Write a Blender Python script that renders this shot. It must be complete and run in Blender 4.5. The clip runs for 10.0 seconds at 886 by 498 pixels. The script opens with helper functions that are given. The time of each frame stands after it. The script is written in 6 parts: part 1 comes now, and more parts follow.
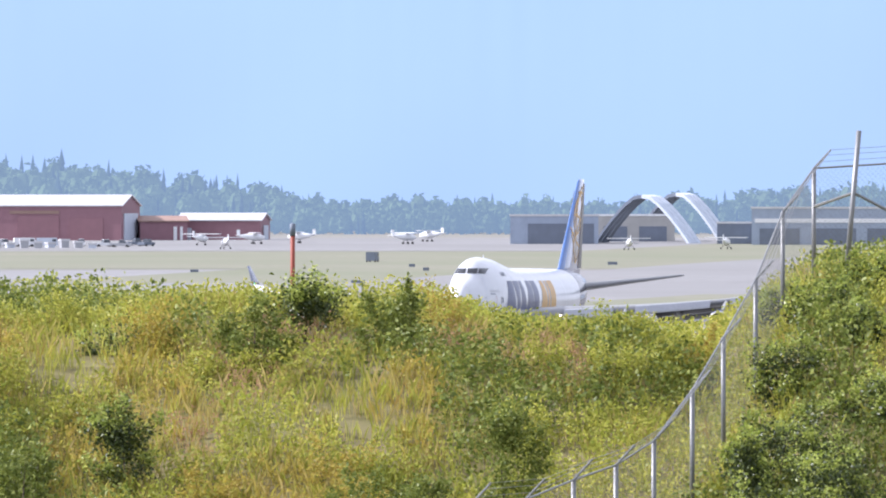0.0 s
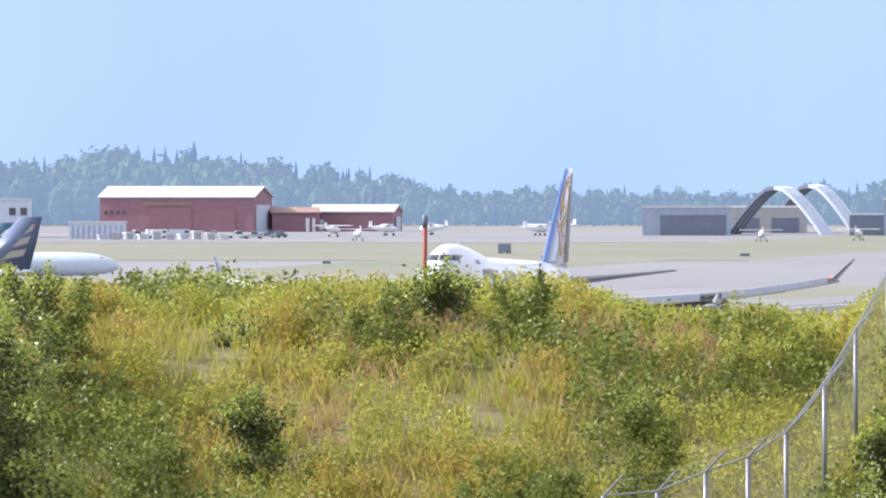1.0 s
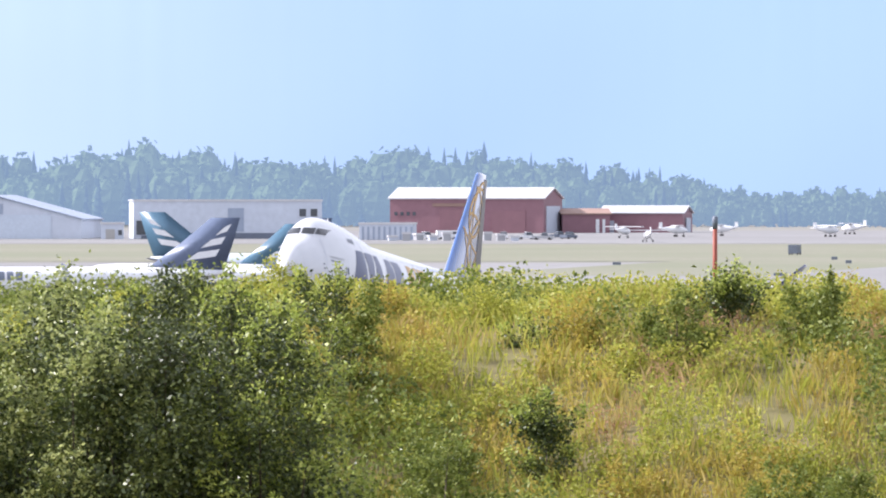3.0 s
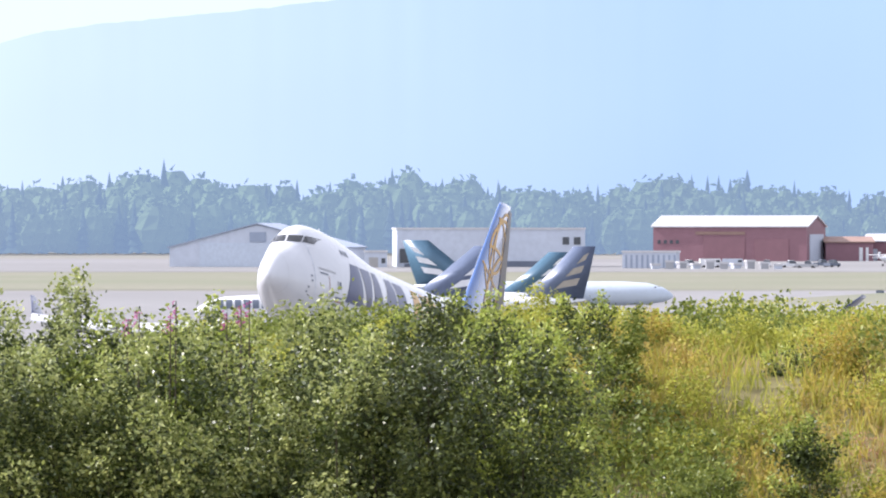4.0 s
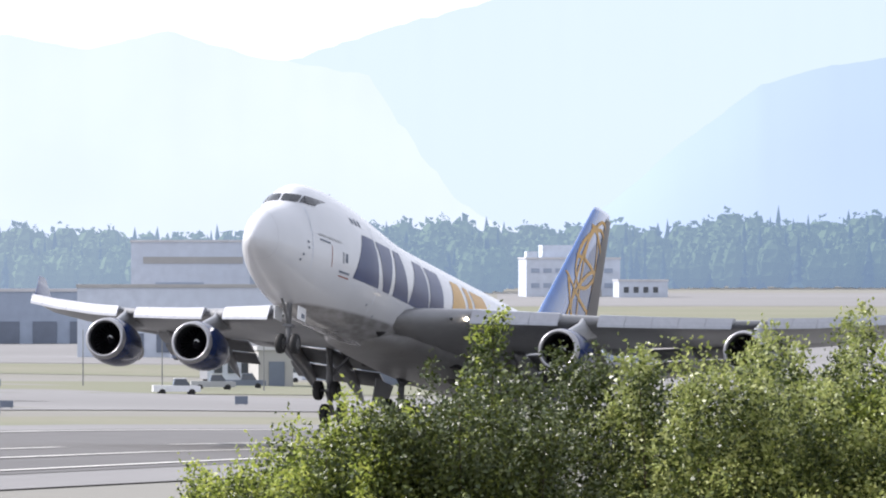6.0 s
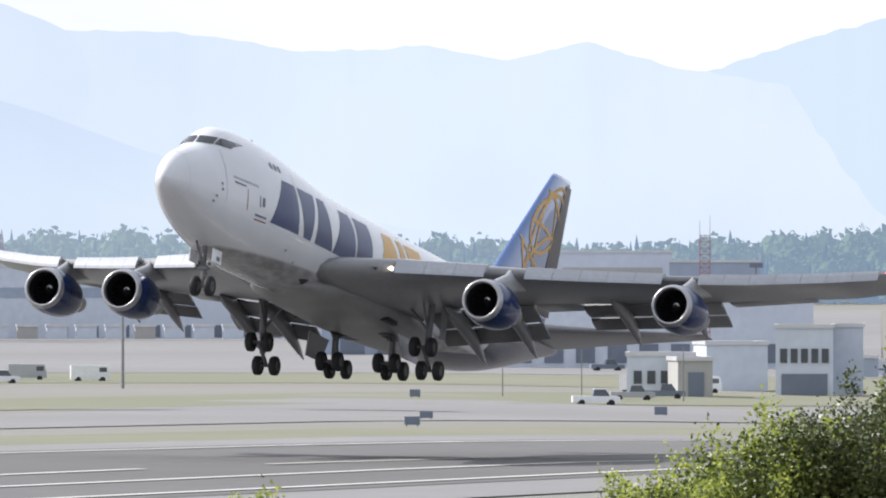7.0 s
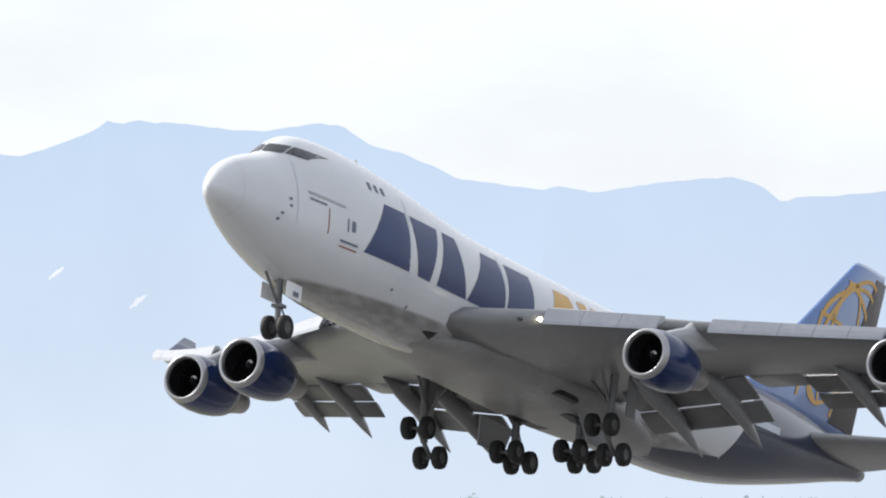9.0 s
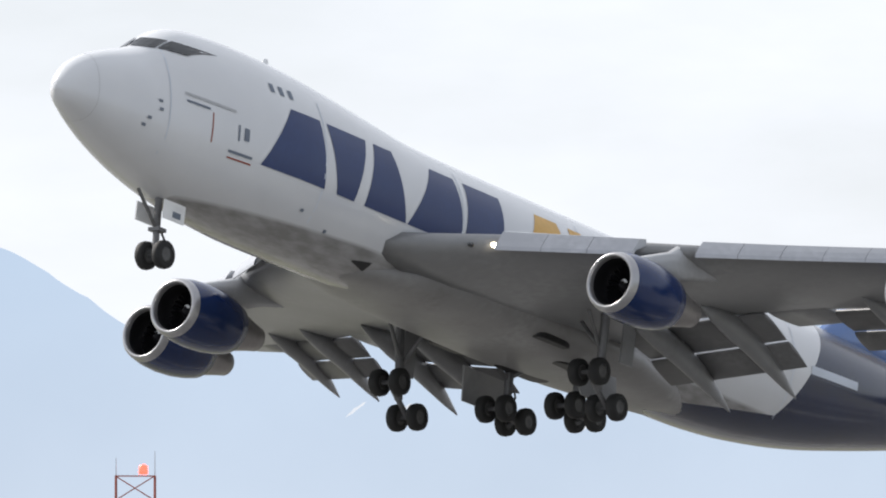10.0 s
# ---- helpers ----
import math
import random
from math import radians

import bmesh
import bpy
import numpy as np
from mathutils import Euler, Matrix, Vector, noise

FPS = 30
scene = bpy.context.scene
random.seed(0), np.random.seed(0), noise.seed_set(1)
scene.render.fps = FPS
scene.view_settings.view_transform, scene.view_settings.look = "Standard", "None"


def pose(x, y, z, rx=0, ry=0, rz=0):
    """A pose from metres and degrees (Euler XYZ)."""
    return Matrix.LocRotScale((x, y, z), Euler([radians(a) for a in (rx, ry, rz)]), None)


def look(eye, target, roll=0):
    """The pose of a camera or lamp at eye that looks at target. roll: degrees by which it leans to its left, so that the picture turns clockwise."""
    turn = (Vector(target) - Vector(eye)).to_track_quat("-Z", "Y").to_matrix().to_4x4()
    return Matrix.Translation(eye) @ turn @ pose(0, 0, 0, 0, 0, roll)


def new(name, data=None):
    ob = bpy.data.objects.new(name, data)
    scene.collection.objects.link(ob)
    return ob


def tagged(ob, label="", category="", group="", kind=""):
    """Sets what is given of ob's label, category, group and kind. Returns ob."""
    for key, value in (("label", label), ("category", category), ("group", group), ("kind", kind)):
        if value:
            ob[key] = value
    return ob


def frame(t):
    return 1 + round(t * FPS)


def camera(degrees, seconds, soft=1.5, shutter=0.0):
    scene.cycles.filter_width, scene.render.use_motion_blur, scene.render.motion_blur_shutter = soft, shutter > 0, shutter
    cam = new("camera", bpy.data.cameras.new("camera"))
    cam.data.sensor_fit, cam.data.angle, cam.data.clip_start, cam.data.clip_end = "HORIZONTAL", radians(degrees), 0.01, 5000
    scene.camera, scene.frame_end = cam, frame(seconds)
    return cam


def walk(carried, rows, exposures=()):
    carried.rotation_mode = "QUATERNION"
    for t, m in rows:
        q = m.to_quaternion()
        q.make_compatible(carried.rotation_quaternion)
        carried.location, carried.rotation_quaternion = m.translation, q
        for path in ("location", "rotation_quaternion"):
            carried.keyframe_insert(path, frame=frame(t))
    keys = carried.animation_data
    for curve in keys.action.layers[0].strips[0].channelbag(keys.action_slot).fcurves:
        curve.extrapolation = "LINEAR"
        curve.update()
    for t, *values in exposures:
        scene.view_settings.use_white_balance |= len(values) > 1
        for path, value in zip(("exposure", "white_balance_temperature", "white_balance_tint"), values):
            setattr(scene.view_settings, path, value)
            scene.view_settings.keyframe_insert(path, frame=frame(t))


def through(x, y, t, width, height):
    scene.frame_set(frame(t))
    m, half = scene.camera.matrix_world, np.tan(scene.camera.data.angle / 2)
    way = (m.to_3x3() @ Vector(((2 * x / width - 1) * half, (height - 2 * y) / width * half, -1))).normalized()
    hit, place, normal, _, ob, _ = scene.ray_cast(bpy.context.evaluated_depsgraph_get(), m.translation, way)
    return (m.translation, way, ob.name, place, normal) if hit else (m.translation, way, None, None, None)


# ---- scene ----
EYE = (0.0, 0.0, 13.59)


def aim(left, up):
    """The camera's pose on its tripod, turned to the left and tilted up, in degrees."""
    return pose(*EYE, 90 + up, 0, left)


cam = camera(5.0, 10.0, soft=2.0)
walk(cam, [
    (0, aim(0.0000, -0.2263)),
    (0.5, aim(0.3076, -0.2311)),
    (1, aim(0.7467, -0.2742)),
    (1.5, aim(1.2068, -0.3093)),
    (2, aim(1.6912, -0.2838)),
    (2.2, aim(1.8316, -0.2902)),
    (3.3, aim(2.7410, -0.2311)),
    (3.5, aim(3.0537, -0.1593)),
    (4, aim(3.8706, -0.1083)),
    (4.5, aim(4.8214, -0.1147)),
    (5, aim(6.2200, -0.1402)),
    (5.5, aim(7.1987, -0.0923)),
    (5.7, aim(7.5975, 0.0130)),
    (6.8, aim(10.3016, 0.1338)),
    (7, aim(10.6744, 0.1449)),
    (7.5, aim(11.6630, 0.3711)),
    (7.8, aim(13.2040, 0.7926)),
    (8, aim(13.8960, 0.8870)),
    (8.1, aim(14.3331, 0.9541)),
    (8.2, aim(14.7703, 1.0211)),
    (8.4, aim(15.9828, 1.1615)),
    (8.5, aim(16.5890, 1.2317)),
    (8.7, aim(17.6101, 1.3369)),
    (9, aim(18.9438, 1.7135)),
    (9.3, aim(20.5488, 2.1698)),
    (9.5, aim(21.7135, 2.3038)),
    (9.7, aim(22.8239, 2.3676)),
    (10, aim(24.5150, 2.3931)),
], [(0, 0.5, 5900, 19), (1.3, 0.54, 5950, 19), (2.5, 0.57, 6080, 19), (4.5, 0.58, 6100, 19), (5.7, 0.42, 6150, 17), (7, 0.2, 6250, 13), (8, 0.05, 6250, 12), (8.5, 0.16, 6300, 11), (9, 0.2, 6350, 11), (10, 0.09, 6400, 11)])

# ---- daylight ----
SUN_LEFT, SUN_UP = 84.0, 37.0
world = bpy.data.worlds.new("world")
scene.world = world
world.use_nodes = True
wn, wl = world.node_tree.nodes, world.node_tree.links
sky = wn.new("ShaderNodeTexSky")
sky.sky_type, sky.sun_disc = "NISHITA", False
sky.sun_elevation, sky.sun_rotation = radians(SUN_UP), radians(-SUN_LEFT)
sky.air_density, sky.dust_density, sky.ozone_density = 1.0, 1.0, 1.0
tc = wn.new("ShaderNodeTexCoord")
mp = wn.new("ShaderNodeMapping")
mp.inputs["Scale"].default_value = (9, 9, 26)
nz = wn.new("ShaderNodeTexNoise")
nz.inputs["Scale"].default_value, nz.inputs["Detail"].default_value, nz.inputs["Roughness"].default_value = 1.6, 7, 0.55
ramp = wn.new("ShaderNodeValToRGB")
ramp.color_ramp.elements[0].position, ramp.color_ramp.elements[1].position = 0.30, 0.62
ramp.color_ramp.elements[0].color = (0.78, 0.78, 0.78, 1)
mix = wn.new("ShaderNodeMixRGB")
mix.inputs[2].default_value = (14.4, 14.9, 15.6, 1)
mul = wn.new("ShaderNodeMath")
mul.operation = "MULTIPLY"
mul.inputs[1].default_value = 0.95
wl.new(tc.outputs["Generated"], mp.inputs["Vector"])
wl.new(mp.outputs["Vector"], nz.inputs["Vector"])
wl.new(nz.outputs["Fac"], ramp.inputs["Fac"])
side = wn.new("ShaderNodeVectorMath")
side.operation = "DOT_PRODUCT"
side.inputs[1].default_value = (-math.sin(radians(SUN_LEFT)), math.cos(radians(SUN_LEFT)), 0)
cover = wn.new("ShaderNodeMapRange")
cover.inputs[1].default_value, cover.inputs[2].default_value, cover.inputs[3].default_value, cover.inputs[4].default_value = -0.6, 0.1, 0.7, 1.0
thin_out = wn.new("ShaderNodeMath")
thin_out.operation = "MULTIPLY"
wl.new(tc.outputs["Generated"], side.inputs[0])
wl.new(side.outputs["Value"], cover.inputs[0])
wl.new(ramp.outputs["Color"], thin_out.inputs[0])
wl.new(cover.outputs[0], thin_out.inputs[1])
wl.new(thin_out.outputs[0], mul.inputs[0])
wl.new(mul.outputs[0], mix.inputs[0])
wl.new(sky.outputs["Color"], mix.inputs[1])
wl.new(mix.outputs["Color"], wn["Background"].inputs["Color"])
wn["Background"].inputs["Strength"].default_value = 0.066

sun = new("sun", bpy.data.lights.new("sun", "SUN"))
sun.data.energy, sun.data.angle, sun.data.color = 5.3, radians(0.6), (1.0, 0.95, 0.87)
_l, _u = radians(SUN_LEFT), radians(SUN_UP)
sun.matrix_world = look((-300 * math.sin(_l) * math.cos(_u), 300 * math.cos(_l) * math.cos(_u), 300 * math.sin(_u)), (0, 0, 0))


# ---- materials ----
def shader(name, rough=0.6, metal=0.0, spec=0.5):
    """A new node material: its nodes, links and principled node."""
    m = bpy.data.materials.new(name)
    m.use_nodes = True
    n, l = m.node_tree.nodes, m.node_tree.links
    p = n["Principled BSDF"]
    p.inputs["Roughness"].default_value = rough
    p.inputs["Metallic"].default_value = metal
    p.inputs["Specular IOR Level"].default_value = spec
    return m, n, l, p


def mixed(n, l, fac, a, b):
    """A colour mix; a and b are colours or sockets."""
    x = n.new("ShaderNodeMixRGB")
    if isinstance(fac, float):
        x.inputs[0].default_value = fac
    else:
        l.new(fac, x.inputs[0])
    for i, c in ((1, a), (2, b)):
        if isinstance(c, tuple):
            x.inputs[i].default_value = (*c, 1)
        else:
            l.new(c, x.inputs[i])
    return x.outputs[0]


def grain(n, l, scale, detail=4, lo=0.35, hi=0.65, where="Object", stretch=(1, 1, 1)):
    """Noise at a real-world scale, spread to 0..1."""
    t = n.new("ShaderNodeTexCoord")
    mp_ = n.new("ShaderNodeMapping")
    mp_.inputs["Scale"].default_value = stretch
    z = n.new("ShaderNodeTexNoise")
    z.inputs["Scale"].default_value, z.inputs["Detail"].default_value = scale, detail
    r = n.new("ShaderNodeMapRange")
    r.inputs[1].default_value, r.inputs[2].default_value = lo, hi
    l.new(t.outputs[where], mp_.inputs["Vector"])
    l.new(mp_.outputs[0], z.inputs["Vector"])
    l.new(z.outputs["Fac"], r.inputs[0])
    return r.outputs[0]


def bumped(n, l, p, height, strength=0.3, dist=0.02):
    b = n.new("ShaderNodeBump")
    b.inputs["Strength"].default_value, b.inputs["Distance"].default_value = strength, dist
    l.new(height, b.inputs["Height"])
    l.new(b.outputs[0], p.inputs["Normal"])


def plain(name, a, b=None, rough=0.6, metal=0.0, scale=1.0, fine=20.0, spec=0.5, bump=0.0):
    """A surface that varies between two near colours at two scales."""
    m, n, l, p = shader(name, rough, metal, spec)
    b = b or tuple(c * 0.82 for c in a)
    g1, g2 = grain(n, l, scale), grain(n, l, fine)
    c = mixed(n, l, g1, a, b)
    c2 = mixed(n, l, g2, c, tuple((x + y) / 2 * 0.93 for x, y in zip(a, b)))
    l.new(c2, p.inputs["Base Color"])
    if bump:
        bumped(n, l, p, g2, bump)
    return m


def foliage(name, colours, gloss=0.35, through=0.45, var=0.5, spec=0.28):
    """Leaves: colour by island, some light comes through."""
    m, n, l, p = shader(name, gloss, 0, spec)
    geo = n.new("ShaderNodeNewGeometry")
    r = n.new("ShaderNodeValToRGB")
    e = r.color_ramp.elements
    for i, c in enumerate(colours):
        pos = i / max(1, len(colours) - 1)
        el = e[i] if i < 2 else e.new(pos)
        el.position, el.color = pos, (*c, 1)
    e[1].position = 1 / max(1, len(colours) - 1)
    l.new(geo.outputs["Random Per Island"], r.inputs["Fac"])
    patch = grain(n, l, var, 3)
    c = mixed(n, l, patch, r.outputs["Color"], tuple(x * 0.85 for x in colours[0]))
    mixer = n.new("ShaderNodeMixRGB")
    mixer.inputs[0].default_value = 0.6
    l.new(r.outputs["Color"], mixer.inputs[1])
    l.new(c, mixer.inputs[2])
    l.new(mixer.outputs[0], p.inputs["Base Color"])
    tr = n.new("ShaderNodeBsdfTranslucent")
    l.new(mixer.outputs[0], tr.inputs["Color"])
    ms = n.new("ShaderNodeMixShader")
    ms.inputs[0].default_value = through
    l.new(p.outputs[0], ms.inputs[1])
    l.new(tr.outputs[0], ms.inputs[2])
    l.new(ms.outputs[0], n["Material Output"].inputs["Surface"])
    return m


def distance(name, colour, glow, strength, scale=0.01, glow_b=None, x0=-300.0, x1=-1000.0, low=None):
    """Far backdrop: kilometres of bright haze painted in as emission, stronger sunwards."""
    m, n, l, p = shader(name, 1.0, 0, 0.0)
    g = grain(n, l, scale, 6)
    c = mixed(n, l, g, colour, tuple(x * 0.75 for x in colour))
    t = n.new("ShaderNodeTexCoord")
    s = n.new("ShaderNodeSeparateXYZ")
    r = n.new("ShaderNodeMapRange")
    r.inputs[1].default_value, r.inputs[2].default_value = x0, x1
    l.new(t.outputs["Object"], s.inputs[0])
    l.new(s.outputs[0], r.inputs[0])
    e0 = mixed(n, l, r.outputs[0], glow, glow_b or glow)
    # the painted haze gets paler towards the ground
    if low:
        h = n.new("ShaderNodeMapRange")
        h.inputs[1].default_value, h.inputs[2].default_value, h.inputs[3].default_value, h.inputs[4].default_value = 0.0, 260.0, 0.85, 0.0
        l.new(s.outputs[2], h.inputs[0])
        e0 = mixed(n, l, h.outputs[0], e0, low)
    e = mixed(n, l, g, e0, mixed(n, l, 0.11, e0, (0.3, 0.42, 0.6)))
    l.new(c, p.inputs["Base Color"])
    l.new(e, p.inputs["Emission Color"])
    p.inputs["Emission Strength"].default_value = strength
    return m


M = {}
M["white"] = plain("white_paint", (0.80, 0.81, 0.82), (0.76, 0.77, 0.79), 0.28, 0, 0.3, 2.0)
# White with distance haze mixed into it as pale blue.
M["offwhite"] = plain("haze_blue_white", (0.58, 0.63, 0.71), (0.51, 0.56, 0.64), 0.6, 0, 0.05, 0.6)
M["grey"] = plain("grey_paint", (0.42, 0.43, 0.45), (0.36, 0.37, 0.39), 0.35, 0, 0.5, 4)
M["navy"] = plain("navy_paint", (0.008, 0.026, 0.105), (0.007, 0.021, 0.085), 0.18, 0, 0.6, 4)
M["navy_flat"] = plain("navy_title_paint", (0.012, 0.034, 0.13), (0.010, 0.027, 0.11), 0.3, 0, 0.6, 4)
M["gold"] = plain("gold_paint", (0.62, 0.36, 0.07), (0.55, 0.31, 0.06), 0.35, 0, 0.6, 4)
M["lip"] = plain("bare_metal_lip", (0.45, 0.45, 0.46), (0.36, 0.36, 0.38), 0.32, 0.7, 1, 6)
M["metal"] = plain("titanium", (0.34, 0.32, 0.31), (0.26, 0.25, 0.25), 0.4, 0.8, 1, 8)
M["dark"] = plain("dark_recess", (0.010, 0.010, 0.012), (0.007, 0.007, 0.008), 0.5, 0, 2, 9)
M["fan"] = plain("fan_metal", (0.035, 0.035, 0.04), (0.025, 0.025, 0.03), 0.35, 0.6, 2, 9)
M["tyre"] = plain("tyre_rubber", (0.013, 0.013, 0.014), (0.019, 0.019, 0.019), 0.75, 0, 2, 12)
M["hub"] = plain("wheel_hub", (0.11, 0.11, 0.11), (0.06, 0.06, 0.06), 0.5, 0.2, 3, 12)
M["strut"] = plain("gear_steel", (0.17, 0.172, 0.178), (0.10, 0.10, 0.105), 0.45, 0.3, 2, 10)
M["glass"] = plain("cockpit_glass", (0.015, 0.018, 0.022), (0.02, 0.023, 0.03), 0.08, 0, 1, 5, 0.8)
M["asphalt"] = plain("asphalt", (0.13, 0.127, 0.125), (0.095, 0.093, 0.092), 0.8, 0, 0.02, 0.4)
M["concrete"] = plain("concrete", (0.235, 0.232, 0.232), (0.18, 0.177, 0.175), 0.85, 0, 0.01, 0.3)
M["marking"] = plain("runway_marking", (0.75, 0.74, 0.70), (0.58, 0.57, 0.54), 0.7, 0, 0.1, 2)
M["turf"] = plain("mown_turf", (0.155, 0.17, 0.10), (0.21, 0.20, 0.15), 0.9, 0, 0.012, 0.4)
# Red greyed by haze in the colour itself, as is red_door.
M["red"] = plain("hazed_red_siding", (0.29, 0.15, 0.18), (0.25, 0.13, 0.155), 0.6, 0, 0.05, 0.5)
M["brownroof"] = plain("brown_roof", (0.34, 0.22, 0.18), (0.26, 0.17, 0.14), 0.7, 0, 0.05, 0.5)
M["roofmetal"] = plain("roof_metal", (0.62, 0.62, 0.63), (0.5, 0.5, 0.52), 0.4, 0.2, 0.05, 0.5)
# Bluegrey and slate are lightened so far walls carry the haze.
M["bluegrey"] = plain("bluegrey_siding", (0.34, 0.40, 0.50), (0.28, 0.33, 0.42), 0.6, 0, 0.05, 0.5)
M["slate"] = plain("slate_wall", (0.17, 0.20, 0.26), (0.13, 0.155, 0.20), 0.6, 0, 0.05, 0.5)
M["beige"] = plain("beige_wall", (0.42, 0.415, 0.40), (0.36, 0.355, 0.345), 0.7, 0, 0.05, 0.5)
M["window"] = plain("window_glass", (0.04, 0.05, 0.065), (0.06, 0.07, 0.085), 0.12, 0, 0.2, 1, 0.8)
# Purple greyed with the distance haze in its colour.
M["purple"] = plain("purple_paint", (0.095, 0.085, 0.17), (0.08, 0.072, 0.145), 0.3, 0, 0.3, 2)
M["orange"] = plain("orange_paint", (0.55, 0.16, 0.06), (0.48, 0.14, 0.05), 0.4, 0, 0.3, 2)
# Teal of the far tails, haze lightening included.
M["teal"] = plain("teal_paint", (0.08, 0.17, 0.25), (0.07, 0.14, 0.21), 0.35, 0, 0.3, 2)
M["green"] = plain("green_paint", (0.03, 0.11, 0.07), (0.025, 0.09, 0.06), 0.6, 0, 0.3, 2)
M["galv"] = plain("galvanised_steel", (0.27, 0.275, 0.28), (0.19, 0.195, 0.20), 0.45, 0.5, 2, 14)
M["wire"] = plain("weathered_wire", (0.13, 0.13, 0.125), (0.09, 0.09, 0.088), 0.7, 0, 3, 20)
M["red_door"] = plain("red_door_paint", (0.25, 0.125, 0.15), (0.215, 0.11, 0.13), 0.6, 0, 0.05, 0.5)
M["rust"] = plain("red_oxide_paint", (0.33, 0.07, 0.04), (0.24, 0.05, 0.03), 0.6, 0, 1.2, 12)
M["twig"] = plain("twig_bark", (0.09, 0.065, 0.045), (0.06, 0.045, 0.035), 0.85, 0, 3, 20)
M["soil"] = plain("dry_soil", (0.15, 0.145, 0.045), (0.22, 0.17, 0.085), 0.95, 0, 0.35, 3, bump=0.5)
# Shade and sun are in these leaf colours: dark crown, bright tips.
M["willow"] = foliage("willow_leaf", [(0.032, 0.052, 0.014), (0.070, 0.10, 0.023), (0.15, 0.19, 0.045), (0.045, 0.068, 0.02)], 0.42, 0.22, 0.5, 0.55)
M["willow_tip"] = foliage("lit_willow_leaf", [(0.22, 0.29, 0.05), (0.38, 0.46, 0.085), (0.60, 0.63, 0.16), (0.27, 0.34, 0.065)], 0.42, 0.45, 0.5, 0.5)
# Sunlit and shaded copies of the willow leaf, chosen bush by bush.
M["willow_light"] = foliage("sunlit_bush_leaf", [(0.22, 0.27, 0.075), (0.36, 0.41, 0.12), (0.60, 0.62, 0.24), (0.26, 0.31, 0.09)], 0.4, 0.38, 0.5, 0.6)
M["willow_shade"] = foliage("shaded_bush_leaf", [(0.03, 0.05, 0.014), (0.06, 0.085, 0.02), (0.14, 0.17, 0.04), (0.045, 0.065, 0.017), (0.22, 0.26, 0.06)], 0.42, 0.16, 0.5, 0.6)
M["weed_green"] = foliage("dark_weed_leaf", [(0.10, 0.14, 0.025), (0.19, 0.24, 0.045), (0.36, 0.39, 0.09), (0.13, 0.17, 0.035)], 0.5, 0.34)
M["weed"] = foliage("weed_leaf", [(0.30, 0.34, 0.05), (0.46, 0.46, 0.07), (0.58, 0.53, 0.12), (0.23, 0.30, 0.06)], 0.5, 0.5)
M["amber"] = foliage("amber_leaf", [(0.46, 0.38, 0.06), (0.42, 0.29, 0.09), (0.52, 0.44, 0.10), (0.38, 0.36, 0.06)], 0.5, 0.5)
M["dry"] = foliage("pinkish_dry_weed", [(0.46, 0.27, 0.17), (0.40, 0.22, 0.13), (0.52, 0.34, 0.20), (0.34, 0.24, 0.12)], 0.6, 0.45)
M["straw"] = foliage("dry_grass", [(0.42, 0.36, 0.10), (0.50, 0.38, 0.15), (0.36, 0.35, 0.08), (0.52, 0.38, 0.20)], 0.5, 0.5)
M["bloom"] = foliage("pink_bloom", [(0.50, 0.10, 0.32), (0.60, 0.16, 0.40)], 0.6, 0.4)
# Woods: blue haze is put in as emission over dark leaf colours.
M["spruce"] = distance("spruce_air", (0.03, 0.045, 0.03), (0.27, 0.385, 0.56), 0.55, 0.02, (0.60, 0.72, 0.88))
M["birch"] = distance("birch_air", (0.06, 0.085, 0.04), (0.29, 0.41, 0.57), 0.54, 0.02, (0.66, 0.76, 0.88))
# Mountains and snow below: pale haze is put in as emission.
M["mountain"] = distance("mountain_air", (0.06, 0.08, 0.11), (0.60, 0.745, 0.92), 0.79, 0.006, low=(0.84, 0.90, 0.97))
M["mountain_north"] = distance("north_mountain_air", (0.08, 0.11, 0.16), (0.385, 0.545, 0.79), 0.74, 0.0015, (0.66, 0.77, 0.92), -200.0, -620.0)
# Glow of the added backdrop that stands in for hazy sky.
M["haze_sheet"] = distance("haze_sheet_air", (0.03, 0.035, 0.04), (0.63, 0.75, 0.88), 0.93, 0.0012, (0.66, 0.765, 0.88), -300.0, -620.0)
# Pale body paint with its shade and blue haze mixed in.
M["jet_shade"] = plain("haze_blue_jet_paint", (0.56, 0.63, 0.72), (0.51, 0.58, 0.67), 0.35, 0, 0.1, 1.5)
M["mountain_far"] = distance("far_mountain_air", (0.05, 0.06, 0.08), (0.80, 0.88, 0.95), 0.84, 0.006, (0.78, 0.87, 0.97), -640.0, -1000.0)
M["snow"] = distance("snow_air", (0.35, 0.36, 0.38), (0.93, 0.96, 1.0), 0.68, 0.02)


# ---- mesh tools ----
def mesh(name, verts, faces, mats, smooth=False, fmat=None):
    me = bpy.data.meshes.new(name)
    me.from_pydata([tuple(map(float, v)) for v in verts], [], faces)
    for m in (mats if isinstance(mats, (list, tuple)) else [mats]):
        me.materials.append(m)
    if fmat is not None:
        me.polygons.foreach_set("material_index", fmat)
    if smooth:
        me.polygons.foreach_set("use_smooth", [True] * len(faces))
    me.update()
    return me


def part(name, data, parent, label=""):
    """One mesh object under a thing or a part. data: a mesh, or a Bag."""
    ob = new(name, data.mesh(name) if isinstance(data, Bag) else data)
    ob.parent = parent
    return tagged(ob, label) if label else ob


def thing(name, label, category, m=None, group="", kind="", data=None):
    ob = new(name, data.mesh(name) if isinstance(data, Bag) else data)
    if m is not None:
        ob.matrix_world = m
    return tagged(ob, label, category, group, kind)


